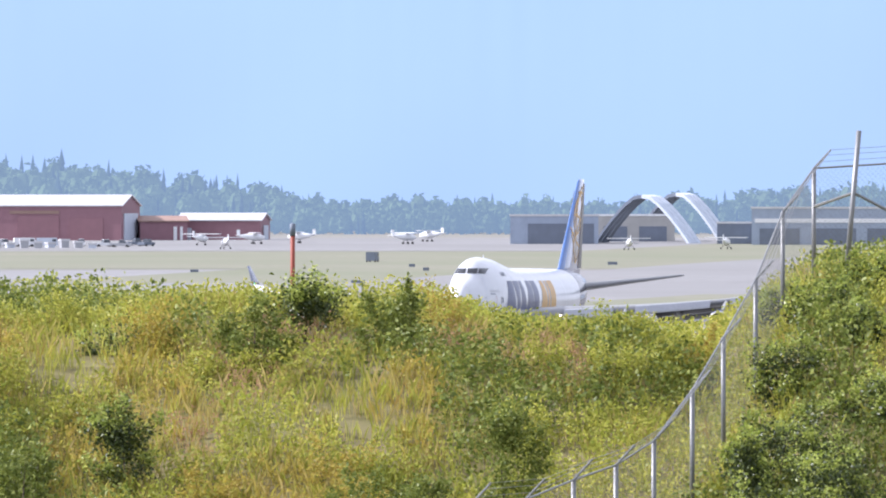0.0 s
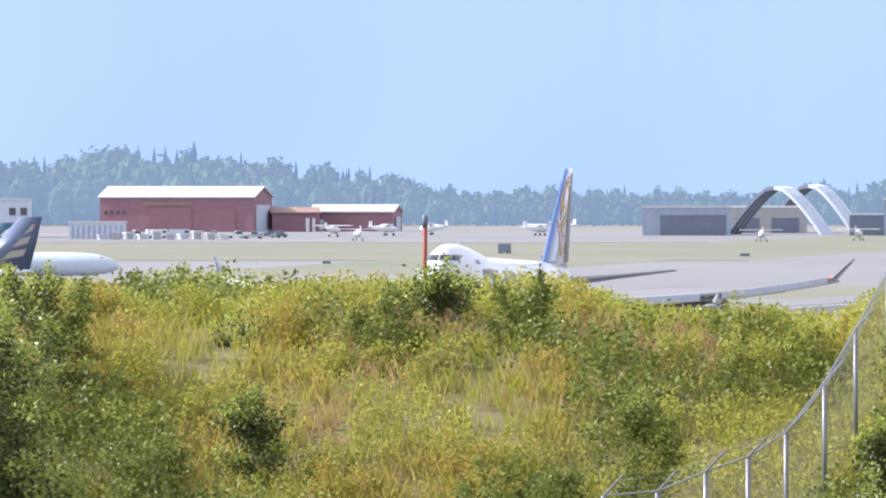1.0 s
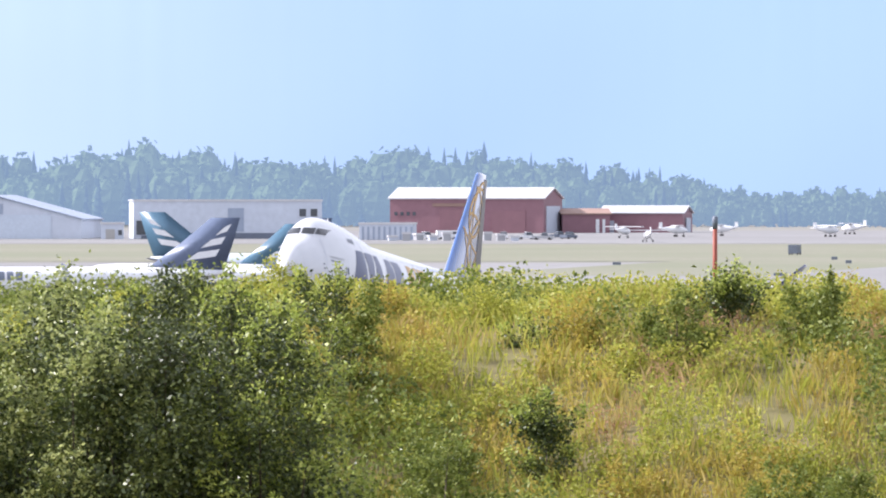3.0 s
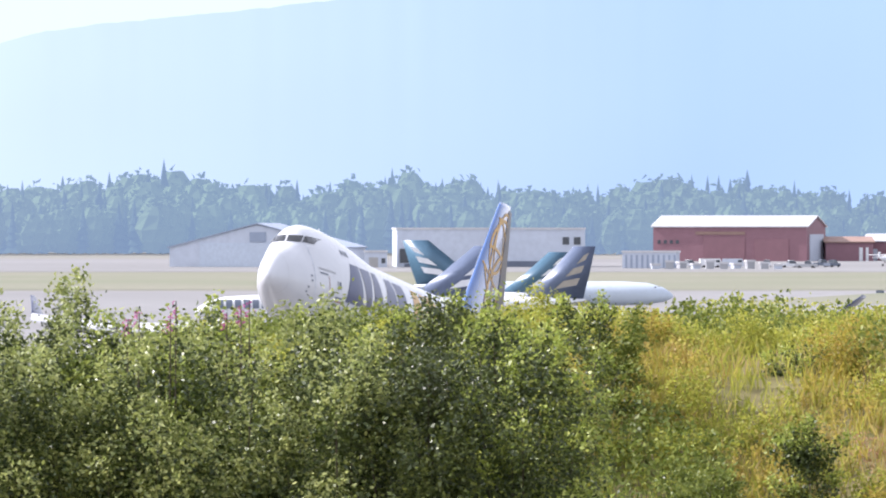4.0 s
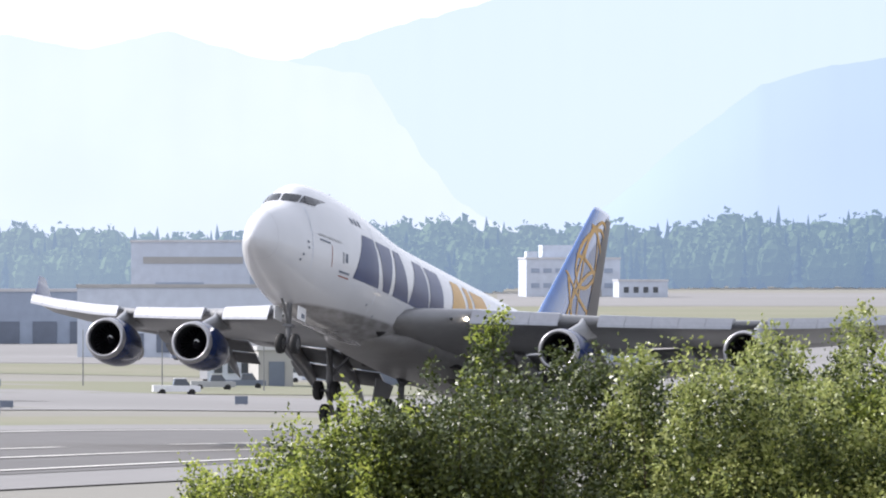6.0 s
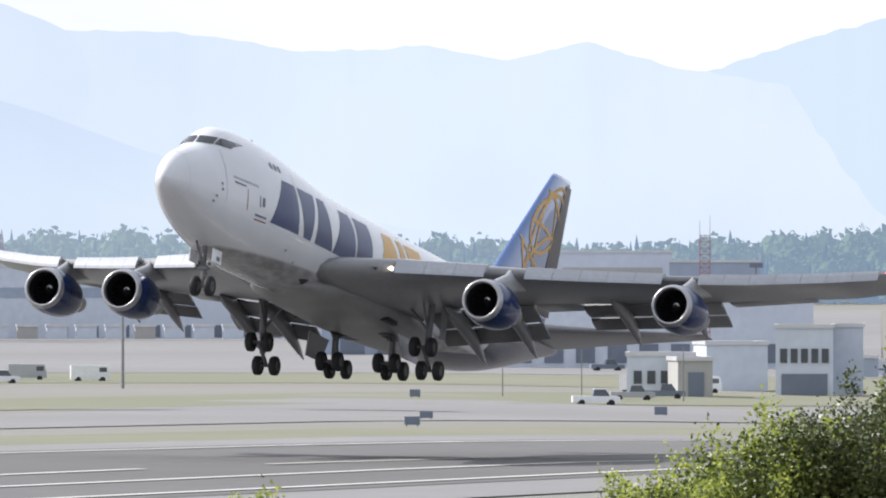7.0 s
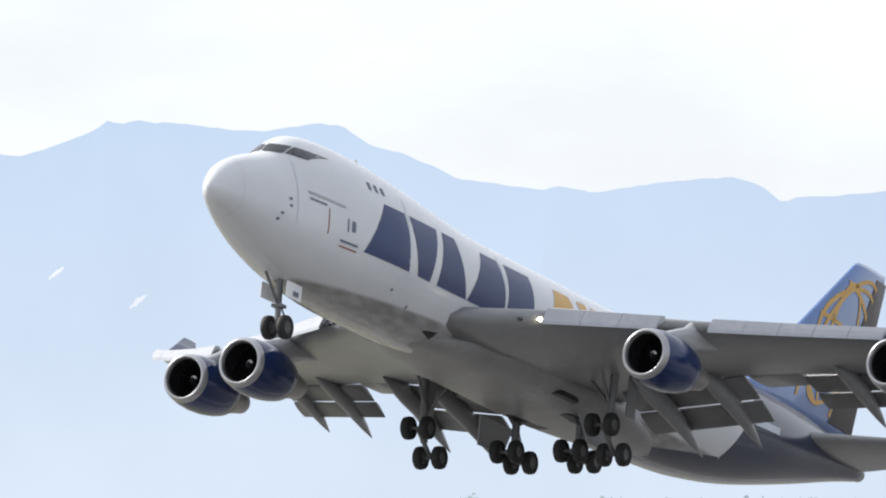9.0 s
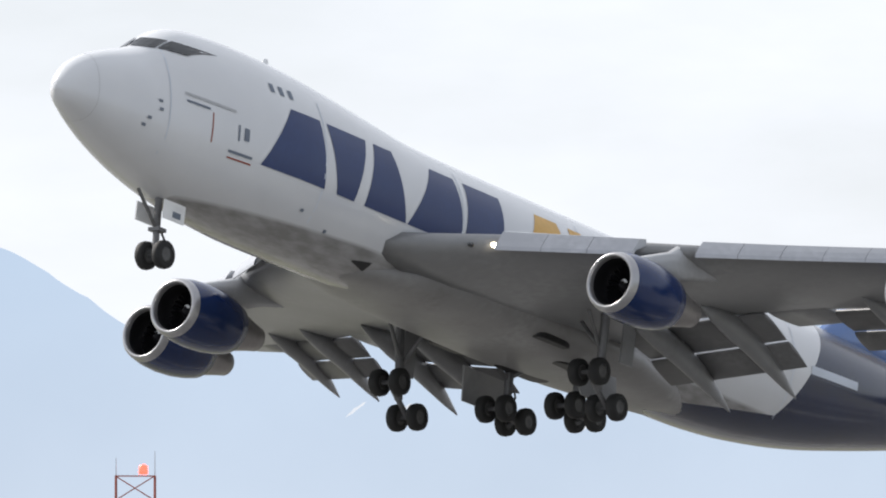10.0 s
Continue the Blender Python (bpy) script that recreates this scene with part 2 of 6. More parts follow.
class Bag:
    """Collects simple solids into one mesh."""

    def __init__(self, mat, smooth=False):
        self.v, self.f, self.mat, self.smooth = [], [], mat, smooth

    def add(self, verts, faces):
        b = len(self.v)
        self.v += [tuple(v) for v in verts]
        self.f += [tuple(i + b for i in q) for q in faces]
        return self

    def box(self, x0, x1, y0, y1, z0, z1, bevel=0.0):
        c = min(bevel, (x1 - x0) / 3, (y1 - y0) / 3) if bevel else 0
        if c:
            p = [(x0 + c, y0), (x1 - c, y0), (x1, y0 + c), (x1, y1 - c), (x1 - c, y1), (x0 + c, y1), (x0, y1 - c), (x0, y0 + c)]
            return self.prism(p, z0, z1)
        return self.prism([(x0, y0), (x1, y0), (x1, y1), (x0, y1)], z0, z1)

    def prism(self, outline, z0, z1):
        k = len(outline)
        v = [(x, y, z0) for x, y in outline] + [(x, y, z1) for x, y in outline]
        f = [tuple(range(k))[::-1], tuple(range(k, 2 * k))] + [(i, (i + 1) % k, k + (i + 1) % k, k + i) for i in range(k)]
        return self.add(v, f)

    def tube(self, a, b, r0, r1=None, k=8):
        a, b = Vector(a), Vector(b)
        r1 = r0 if r1 is None else r1
        d = (b - a).normalized()
        u = d.orthogonal().normalized()
        w = d.cross(u)
        v = []
        for q, r in ((a, r0), (b, r1)):
            v += [q + (u * math.cos(2 * math.pi * i / k) + w * math.sin(2 * math.pi * i / k)) * r for i in range(k)]
        f = [(i, (i + 1) % k, k + (i + 1) % k, k + i) for i in range(k)] + [tuple(range(k))[::-1], tuple(range(k, 2 * k))]
        return self.add(v, f)

    def lathe(self, profile, origin=(0, 0, 0), axis=0, k=20, closed=False):
        """profile: (along, radius) pairs, turned round an axis through origin."""
        v = []
        for a, r in profile:
            for i in range(k):
                c, s_ = math.cos(2 * math.pi * i / k) * r, math.sin(2 * math.pi * i / k) * r
                q = [(a, c, s_), (c, a, s_), (c, s_, a)][axis]
                v.append(tuple(q[j] + origin[j] for j in range(3)))
        m_ = len(profile)
        f = [(j * k + i, j * k + (i + 1) % k, (j + 1) * k + (i + 1) % k, (j + 1) * k + i) for j in range(m_ - 1) for i in range(k)]
        if closed:
            f += [tuple(range(k))[::-1], tuple(range((m_ - 1) * k, m_ * k))]
        return self.add(v, f)

    def loft(self, rings, caps=True):
        k = len(rings[0])
        v = [p for r in rings for p in r]
        f = [(j * k + i, j * k + (i + 1) % k, (j + 1) * k + (i + 1) % k, (j + 1) * k + i) for j in range(len(rings) - 1) for i in range(k)]
        if caps:
            f += [tuple(range(k))[::-1], tuple(range((len(rings) - 1) * k, len(rings) * k))]
        return self.add(v, f)

    def mesh(self, name):
        return mesh(name, self.v, self.f, self.mat, self.smooth)


# ---- ground ----
def bearing(x, y):
    return np.degrees(np.arctan2(-np.asarray(x, float), np.asarray(y, float)))


def place(left, r):
    """The point at r metres from the tripod, so many degrees to the left of north."""
    return -r * math.sin(radians(left)), r * math.cos(radians(left))


def step(a, b, x):
    t = np.clip((np.asarray(x, float) - a) / (b - a), 0, 1)
    return t * t * (3 - 2 * t)


CREST_AT = [-4.0, -2.5, -2.1, -1.92, -1.76, -1.5, -1.0, -0.37, 0.27, 1.5, 2.5, 4.2, 5.5, 7.0, 40.0]
CREST_Z = [12.4, 12.2, 12.0, 11.6, 11.1, 10.6, 10.85, 11.0, 11.35, 11.4, 11.35, 11.2, 10.7, 9.0, 8.0]


def ground_z(x, y):
    r, az = np.hypot(x, y), bearing(x, y)
    right = np.interp(r, [0, 600, 700, 800, 930, 1055, 1300, 1500, 1800, 2100, 2600, 3300, 4950], [2.2, 2.2, 1.3, .3, -.7, -1.7, -2.2, -1.7, -.5, 2.2, 5.6, 6.4, 7])
    left = np.interp(r, [0, 600, 900, 1300, 1700, 2100, 2600, 4950], [2.2, 2.2, .8, -.6, -1.2, 1.0, 4.6, 6])
    w = step(7.5, 11.5, az)
    z = right * (1 - w) + left * w
    front = 1 - step(40, 70, np.abs(az - 8))
    crest = np.interp(az, CREST_AT, CREST_Z)
    valley = np.interp(r, [0, 4, 30, 130, 165], [11.9, 11.9, 8.4, 8.3, 6.2])
    bank = valley + (crest - 6.2) * np.interp(r, [0, 165, 176, 181.5, 184.6, 188, 193, 197, 400], [0, 0, .04, .18, .35, .58, .84, 1, 1])
    far = step(206, 300, r)
    open_side = step(7.0, 9.0, az)
    fall = step(100, 240, r)
    bank = bank * (1 - open_side) + (valley * (1 - fall) + z * fall) * open_side
    near = bank * (1 - far) + z * far
    lumps = 0.22 * np.sin(x * 0.9 + 1.3 * np.sin(y * 0.21)) * np.sin(y * 0.33 + x * 0.12) * (1 - step(196, 230, r)) * step(20, 60, r)
    return near * front + (valley * (1 - fall) + z * fall) * (1 - front) + lumps


def gz(x, y):
    return float(ground_z(x, y))


azs = np.concatenate([np.arange(-180, -8, 6.0), np.arange(-8, 32, 0.1), np.arange(32, 180.1, 6.0)])
azs[-1] = 180.0
rs = np.concatenate([[0.5, 2, 4, 8, 14, 22, 32, 50, 80, 110, 130, 150], np.arange(164, 216, 1.0), np.geomspace(218, 4950, 80)])
A_, R_ = np.meshgrid(np.radians(azs), rs, indexing="ij")
X_, Y_ = -R_ * np.sin(A_), R_ * np.cos(A_)
Z_ = ground_z(X_, Y_)
na, nr = A_.shape
gv = np.stack([X_, Y_, Z_], -1).reshape(-1, 3)
gf = [(i * nr + j, i * nr + j + 1, (i + 1) * nr + j + 1, (i + 1) * nr + j) for i in range(na - 1) for j in range(nr - 1)]
gm, n_, l_, p_ = shader("airfield_ground", 0.95)
g_a, g_b = grain(n_, l_, 0.006, 5), grain(n_, l_, 0.25, 5)
c_ = mixed(n_, l_, g_a, (0.215, 0.21, 0.195), (0.18, 0.178, 0.14))
l_.new(mixed(n_, l_, g_b, c_, (0.20, 0.195, 0.175)), p_.inputs["Base Color"])
bumped(n_, l_, p_, g_b, 0.5, 0.1)
ground = thing("ground", "dry grass and gravel airfield ground rising to a weedy bank", "ground", kind="structure", data=mesh("ground", gv, gf, [gm, M["soil"]], True))
fm = np.zeros((na - 1, nr - 1), int)
fm[:, rs[:-1] < 225] = 1
ground.data.polygons.foreach_set("material_index", fm.reshape(-1))

# Runway frame: along the take-off run and across it, towards the camera.
RUN0, ALONG, ACROSS = Vector((-64, 714)), Vector((-0.218, -0.976)), Vector((0.976, -0.218))


def strip(name, a0, a1, o0, o1, mat, lift, label, category, seg=26):
    """A paved strip laid on the ground in the runway's frame."""
    v, f = [], []
    k = max(2, int(abs(a1 - a0) / seg) + 1)
    for i in range(k):
        for o in (o0, (o0 + o1) / 2, o1):
            q = RUN0 + ALONG * (a0 + (a1 - a0) * i / (k - 1)) + ACROSS * o
            v.append((q.x, q.y, gz(q.x, q.y) + lift))
    for i in range(k - 1):
        for j in (0, 1):
            f.append((i * 3 + j, i * 3 + j + 1, i * 3 + j + 4, i * 3 + j + 3))
    me = mesh(name, v, f, mat, True)
    return thing(name, label, category, kind="structure", data=me) if label else me


strip("runway", -2600, 620, -72, 2, M["asphalt"], 0.10, "grey asphalt runway with pale tyre-worn surface", "runway")
def arc(name, az0, az1, r0, r1, mat, lift, label, category):
    v, f = [], []
    ka, kr = int((az1 - az0) * 4) + 2, 6
    for i in range(ka):
        for j in range(kr):
            x, y = place(az0 + (az1 - az0) * i / (ka - 1), r0 + (r1 - r0) * j / (kr - 1))
            v.append((x, y, gz(x, y) + lift))
    for i in range(ka - 1):
        for j in range(kr - 1):
            f.append((i * kr + j, i * kr + j + 1, (i + 1) * kr + j + 1, (i + 1) * kr + j))
    return thing(name, label, category, kind="structure", data=mesh(name, v, f, mat, True))


arc("apron", -4, 8.0, 1250, 2010, M["concrete"], 0.05, "pale worn concrete apron", "apron")
arc("infield_grass", -4, 8.0, 2030, 2330, M["turf"], 0.05, "mown green and tan infield grass", "grass")
arc("apron", -4, 8.0, 2345, 2720, M["concrete"], 0.05, "pale concrete apron by the hangars", "apron")
arc("apron", 8.2, 32, 980, 1110, M["concrete"], 0.05, "pale worn concrete apron", "apron")
arc("infield_grass", 8.2, 32, 1330, 1480, M["turf"], 0.05, "mown green and tan infield grass", "grass")
arc("apron", 8.2, 32, 1495, 2500, M["concrete"], 0.05, "pale concrete cargo apron", "apron")
strip("runway_shoulder", -2600, 620, -86, -72.2, M["concrete"], 0.08, "pale gravel runway shoulder", "shoulder")
strip("runway_shoulder", -2600, 620, 2.2, 16, M["concrete"], 0.08, "pale gravel runway shoulder", "shoulder")
strip("taxiway", -2600, 620, -190, -135, M["concrete"], 0.08, "pale concrete taxiway beside the runway", "taxiway")
strip("grass_strip", -2600, 620, -112, -84, M["turf"], 0.06, "mown green and straw grass strip", "grass")
strip("grass_strip", -2600, 620, -262, -205, M["turf"], 0.06, "mown green and straw grass strip", "grass")
for o_ in (-66.5, -1.5):
    strip("edge_line", -2600, 620, o_ - 0.45, o_ + 0.45, M["marking"], 0.16, "white painted runway edge line", "marking")
strip("side_line", -40, 620, -16.6, -15.7, M["marking"], 0.16, "white painted line on the runway", "marking")
for i_ in range(-14, 13):
    strip("centre_dash", i_ * 50, i_ * 50 + 32, -30.45, -29.55, M["marking"], 0.16, "white painted runway centre dash", "marking")


# ---- the jumbo freighter: x forward from the main gear, y to its left, z up from the wheels' ground line ----
S0 = 33.5
TOP = ([0, .35, 1, 2, 3, 4.2, 5, 5.7, 6.6, 8, 10, 13, 16, 19, 22, 25, 30, 50, 56, 60, 64, 67, 68.6],
       [6.15, 6.85, 7.42, 7.95, 8.33, 8.78, 9.4, 9.88, 10.2, 10.4, 10.48, 10.4, 10.14, 9.78, 9.45, 9.36, 9.33, 9.25, 9.2, 9.05, 8.75, 8.3, 7.9])
BOT = ([0, .35, 1, 2, 3, 4.5, 6, 8, 11, 14, 45, 48, 51, 54, 58, 62, 66, 68.6],
       [5.85, 5.36, 5.04, 4.6, 4.2, 3.72, 3.32, 2.94, 2.6, 2.48, 2.48, 2.62, 2.95, 3.45, 4.35, 5.35, 6.4, 7.0])
HALF = ([0, .35, 1, 2, 3, 4.5, 6, 8, 11, 14, 47, 52, 56, 60, 64, 67, 68.6],
        [.12, .58, .92, 1.32, 1.64, 2.03, 2.33, 2.66, 3.02, 3.22, 3.25, 3.05, 2.7, 2.1, 1.4, .85, .45])
WIDE = ([0, 2, 6, 12, 20, 45, 55, 62, 68.6], [6.0, 5.85, 5.7, 5.75, 5.95, 6.0, 6.3, 6.95, 7.45])


def smooth_at(tab, s):
    """Monotone cubic through the table."""
    x, y = tab
    s = min(max(s, x[0]), x[-1])
    i = max(0, min(len(x) - 2, int(np.searchsorted(x, s)) - 1))
    d = [(y[j + 1] - y[j]) / (x[j + 1] - x[j]) for j in range(len(x) - 1)]

    def slope(j):
        if j == 0 or j == len(x) - 1:
            return d[min(j, len(d) - 1)]
        return 0 if d[j - 1] * d[j] <= 0 else 2 * d[j - 1] * d[j] / (d[j - 1] + d[j])
    h_ = x[i + 1] - x[i]
    t = (s - x[i]) / h_
    return (y[i] * (2 * t ** 3 - 3 * t * t + 1) + slope(i) * h_ * (t ** 3 - 2 * t * t + t)
            + y[i + 1] * (-2 * t ** 3 + 3 * t * t) + slope(i + 1) * h_ * (t ** 3 - t * t))


def lobe(s):
    """Fullness of the upper deck's section: slightly pinched in front, round behind it."""
    return float(np.interp(s, [0, 4, 6, 13, 20], [1.0, 1.0, 1.06, 1.06, 1.0]))


def skin(s, a):
    """A point of the fuselage's skin at station s, a: angle from the widest line upwards, left side for |a| < 90."""
    zt, zb, w, zw = (smooth_at(q, s) for q in (TOP, BOT, HALF, WIDE))
    c, d = math.cos(a), math.sin(a)
    e = lobe(s) if d > 0 else 0.92
    y = w * math.copysign(abs(c) ** e, c)
    z = zw + (zt - zw if d > 0 else zw - zb) * math.copysign(abs(d) ** e, d)
    return S0 - s, y, z


def side_y(s, z):
    zt, zb, w, zw = (smooth_at(q, s) for q in (TOP, BOT, HALF, WIDE))
    k = (z - zw) / (zt - zw if z > zw else zw - zb)
    k = min(0.999, abs(k))
    if z > zw:
        return w * (1 - k ** (2 / lobe(s))) ** (lobe(s) / 2)
    return w * (1 - k ** (2 / .92)) ** (.92 / 2)


def livery():
    """White above, grey belly, navy tail with a gold network of rings on the fin."""
    m, n, l, p = shader("freighter_livery", 0.22, 0, 0.5)
    t = n.new("ShaderNodeTexCoord")
    x = n.new("ShaderNodeSeparateXYZ")
    l.new(t.outputs["Object"], x.inputs[0])

    def calc(op, a, b=None):
        q = n.new("ShaderNodeMath")
        q.operation = op
        for i, v in enumerate((a, b)):
            if v is None:
                continue
            if isinstance(v, (int, float)):
                q.inputs[i].default_value = v
            else:
                l.new(v, q.inputs[i])
        return q.outputs[0]
    g1, g2 = grain(n, l, 0.35), grain(n, l, 2.2, 5, stretch=(0.4, 1, 1))
    white = mixed(n, l, g1, (0.62, 0.635, 0.665), (0.585, 0.60, 0.63))
    white = mixed(n, l, calc("MULTIPLY", g2, 0.12), white, (0.62, 0.62, 0.62))
    belly = mixed(n, l, g2, (0.33, 0.33, 0.335), (0.22, 0.217, 0.215))
    navy = mixed(n, l, g1, (0.006, 0.017, 0.055), (0.005, 0.012, 0.042))
    # grey belly below a line that starts behind the nose gear
    line = calc("MINIMUM", calc("ADD", calc("MULTIPLY", calc("SUBTRACT", 26.0, x.outputs[0]), 0.05), 3.1), 3.65)
    edge = n.new("ShaderNodeMapRange")
    edge.inputs[1].default_value, edge.inputs[2].default_value, edge.inputs[3].default_value, edge.inputs[4].default_value = -0.1, 0.06, 1.0, 0.0
    l.new(calc("SUBTRACT", x.outputs[2], line), edge.inputs[0])
    c = mixed(n, l, calc("MULTIPLY", edge.outputs[0], calc("LESS_THAN", x.outputs[0], 26.0)), white, belly)
    # navy sweep rising towards the tail
    back = calc("SUBTRACT", -7.5, x.outputs[0])
    up = calc("ADD", calc("ADD", calc("MULTIPLY", back, 0.14), 2.6), calc("MULTIPLY", calc("MAXIMUM", calc("SUBTRACT", back, 8.0), 0.0), 1.4))
    isback = calc("GREATER_THAN", back, 0.0)
    under = calc("LESS_THAN", x.outputs[2], up)
    c = mixed(n, l, calc("MULTIPLY", isback, under), c, navy)
    l.new(c, p.inputs["Base Color"])
    bumped(n, l, p, g2, 0.04, 0.02)
    p.inputs["Coat Weight"].default_value = 0.3
    p.inputs["Coat Roughness"].default_value = 0.1
    return m


def fin_paint():
    m, n, l, p = shader("fin_livery", 0.12, 0, 0.6)
    g1 = grain(n, l, 0.4)
    l.new(mixed(n, l, g1, (0.045, 0.14, 0.40), (0.035, 0.11, 0.32)), p.inputs["Base Color"])
    p.inputs["Coat Weight"].default_value = 1.0
    p.inputs["Coat Roughness"].default_value = 0.05
    return m


M["livery"], M["fin"] = livery(), fin_paint()
M["wing"] = plain("wing_grey", (0.27, 0.275, 0.285), (0.19, 0.193, 0.20), 0.34, 0.1, 0.25, 2.5)
M["wing_dark"] = plain("flap_grey", (0.17, 0.172, 0.178), (0.12, 0.12, 0.125), 0.45, 0, 0.4, 3)
M["slat"] = plain("polished_slat", (0.46, 0.47, 0.50), (0.38, 0.39, 0.42), 0.3, 0.5, 0.3, 3)


def foil(n=9):
    """Upper then lower outline of a wing section: chord fraction and height as a fraction of thickness."""
    xs = [(1 - math.cos(math.pi * i / n)) / 2 for i in range(n + 1)]
    th = [2.6 * (0.2969 * math.sqrt(x) - .126 * x - .3516 * x * x + .2843 * x ** 3 - .1036 * x ** 4) / 0.26 * 0.5 for x in xs]
    up = [(x, t * 1.15) for x, t in zip(xs, th)]
    lo = [(x, -t * 0.85) for x, t in zip(xs, th)][1:-1]
    return up + lo[::-1]


FOIL = foil()


def section(sle, y, z, chord, thick, drop=0.0, vertical=False):
    """A ring of points; drop: how far the trailing edge is below the leading edge."""
    r = []
    for u, h_ in FOIL:
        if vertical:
            r.append((S0 - sle - u * chord, y + h_ * thick, z))
        else:
            r.append((S0 - sle - u * chord, y, z + h_ * thick - u * drop))
    return r


# span station: left y, leading edge station, trailing edge station, height, thickness
WING = [(2.4, 18.6, 37.2, 4.05, 2.0), (3.6, 20.0, 37.4, 4.3, 1.95), (6.5, 22.6, 37.9, 4.75, 1.65), (9.5, 25.3, 38.5, 5.15, 1.3), (12.3, 27.8, 39.1, 5.5, 1.1),
        (16, 31.1, 41.1, 6.0, .9), (20, 34.7, 43.2, 6.6, .75), (24, 38.2, 45.4, 7.3, .6), (28, 41.8, 47.6, 8.2, .45), (31.0, 44.6, 49.2, 9.0, .32)]


def wing_at(y, what):
    return float(np.interp(y, [q[0] for q in WING], [q[what] for q in WING]))


plane = thing("cargo_jet", "white and navy four-engined jumbo cargo jet with gold markings, wheels down", "aeroplane")

body = Bag(M["livery"], True)
st = sorted(set([0, .12, .35, .7, 1, 1.5, 2, 2.5, 3, 3.6, 4.2, 4.6, 5, 5.35, 5.7, 6.1, 6.6, 7.2, 8, 9] + list(np.arange(10, 68, 1.0)) + [68, 68.6]))
body.loft([[skin(s, 2 * math.pi * i / 48) for i in range(48)] for s in st])
fuselage = part("fuselage", body, plane, "glossy white fuselage with a grey belly and navy tail")

# wing-to-body fairing
fair = Bag(plain("belly_grey", (0.30, 0.30, 0.305), (0.19, 0.186, 0.183), 0.4, 0, 0.35, 3), True)
fair.loft([[(S0 - s, w * math.copysign(abs(math.cos(a)) ** .7, math.cos(a)), z0 + (math.sin(a) * (hu if math.sin(a) > 0 else hd)))
            for a in [2 * math.pi * i / 28 for i in range(28)]]
           for s, w, z0, hu, hd in ((17.5, .5, 2.75, .2, .18), (19.5, 1.7, 2.95, .5, .44), (22, 2.75, 3.25, 1.0, .80), (26, 3.35, 3.5, 1.3, 1.12), (33, 3.5, 3.5, 1.4, 1.16), (38, 3.2, 3.4, 1.1, 1.02), (42, 2.2, 3.15, .6, .68), (45.5, .6, 2.75, .2, .2))])
part("belly_fairing", fair, plane, "grey wing-root fairing")


def skin_patch(name, outline, mat, parent, label="", lift=0.02, side=1):
    """A flat marking of station/height corners, laid on the fuselage's side in small pieces."""
    k = 8
    (a, b, c, d) = outline
    v = []
    for i in range(k + 1):
        for j in range(k + 1):
            u, w = i / k, j / k
            s = (a[0] * (1 - u) + b[0] * u) * (1 - w) + (d[0] * (1 - u) + c[0] * u) * w
            z = (a[1] * (1 - u) + b[1] * u) * (1 - w) + (d[1] * (1 - u) + c[1] * u) * w
            v.append((S0 - s, side * (side_y(s, z) + lift), z + lift * 0.3))
    f = [(i * (k + 1) + j, i * (k + 1) + j + 1, (i + 1) * (k + 1) + j + 1, (i + 1) * (k + 1) + j) for i in range(k) for j in range(k)]
    return part(name, mesh(name, v, f, mat, True), parent, label)


# Airline title as plain leaning blocks on both sides: lower and upper height, lean
def title(side):
    z0, z1, lean = 5.1, 8.05, 0.75
    x = 10.35
    blocks = [("a", 4.1), ("t", 2.75), ("l", 2.75), ("a", 3.8), ("s", 2.85)]
    for kind_, w in blocks:
        blk(x, w, z0, z1, lean, kind_, M["navy_flat"], side)
        x += w + 0.12
    x += 0.9
    for kind_, w in (("a", 3.6), ("i", 1.2), ("r", 3.0)):
        blk(x, w, z0, z1, lean, kind_, M["gold"], side)
        x += w + 0.25


def blk(x, w, z0, z1, lean, kind_, mat, side):
    if kind_ == "a":
        q = [(x, z0), (x + w, z0), (x + w - 0.35, z1), (x + w * 0.45, z1)]
    elif kind_ == "t":
        q = [(x + 0.75, z0), (x + 1.95, z0), (x + w, z1), (x, z1)]
    elif kind_ == "l":
        q = [(x - 0.2, z0), (x + w, z0), (x + 1.75, z1), (x + 0.45, z1)]
    else:
        q = [(x, z0), (x + w - 0.2, z0), (x + w, z1), (x + 0.25, z1)]
    skin_patch("title_block", q, mat, fuselage, "plain navy title block" if mat is M["navy_flat"] else "plain gold title block", 0.02, side)


title(1)
title(-1)

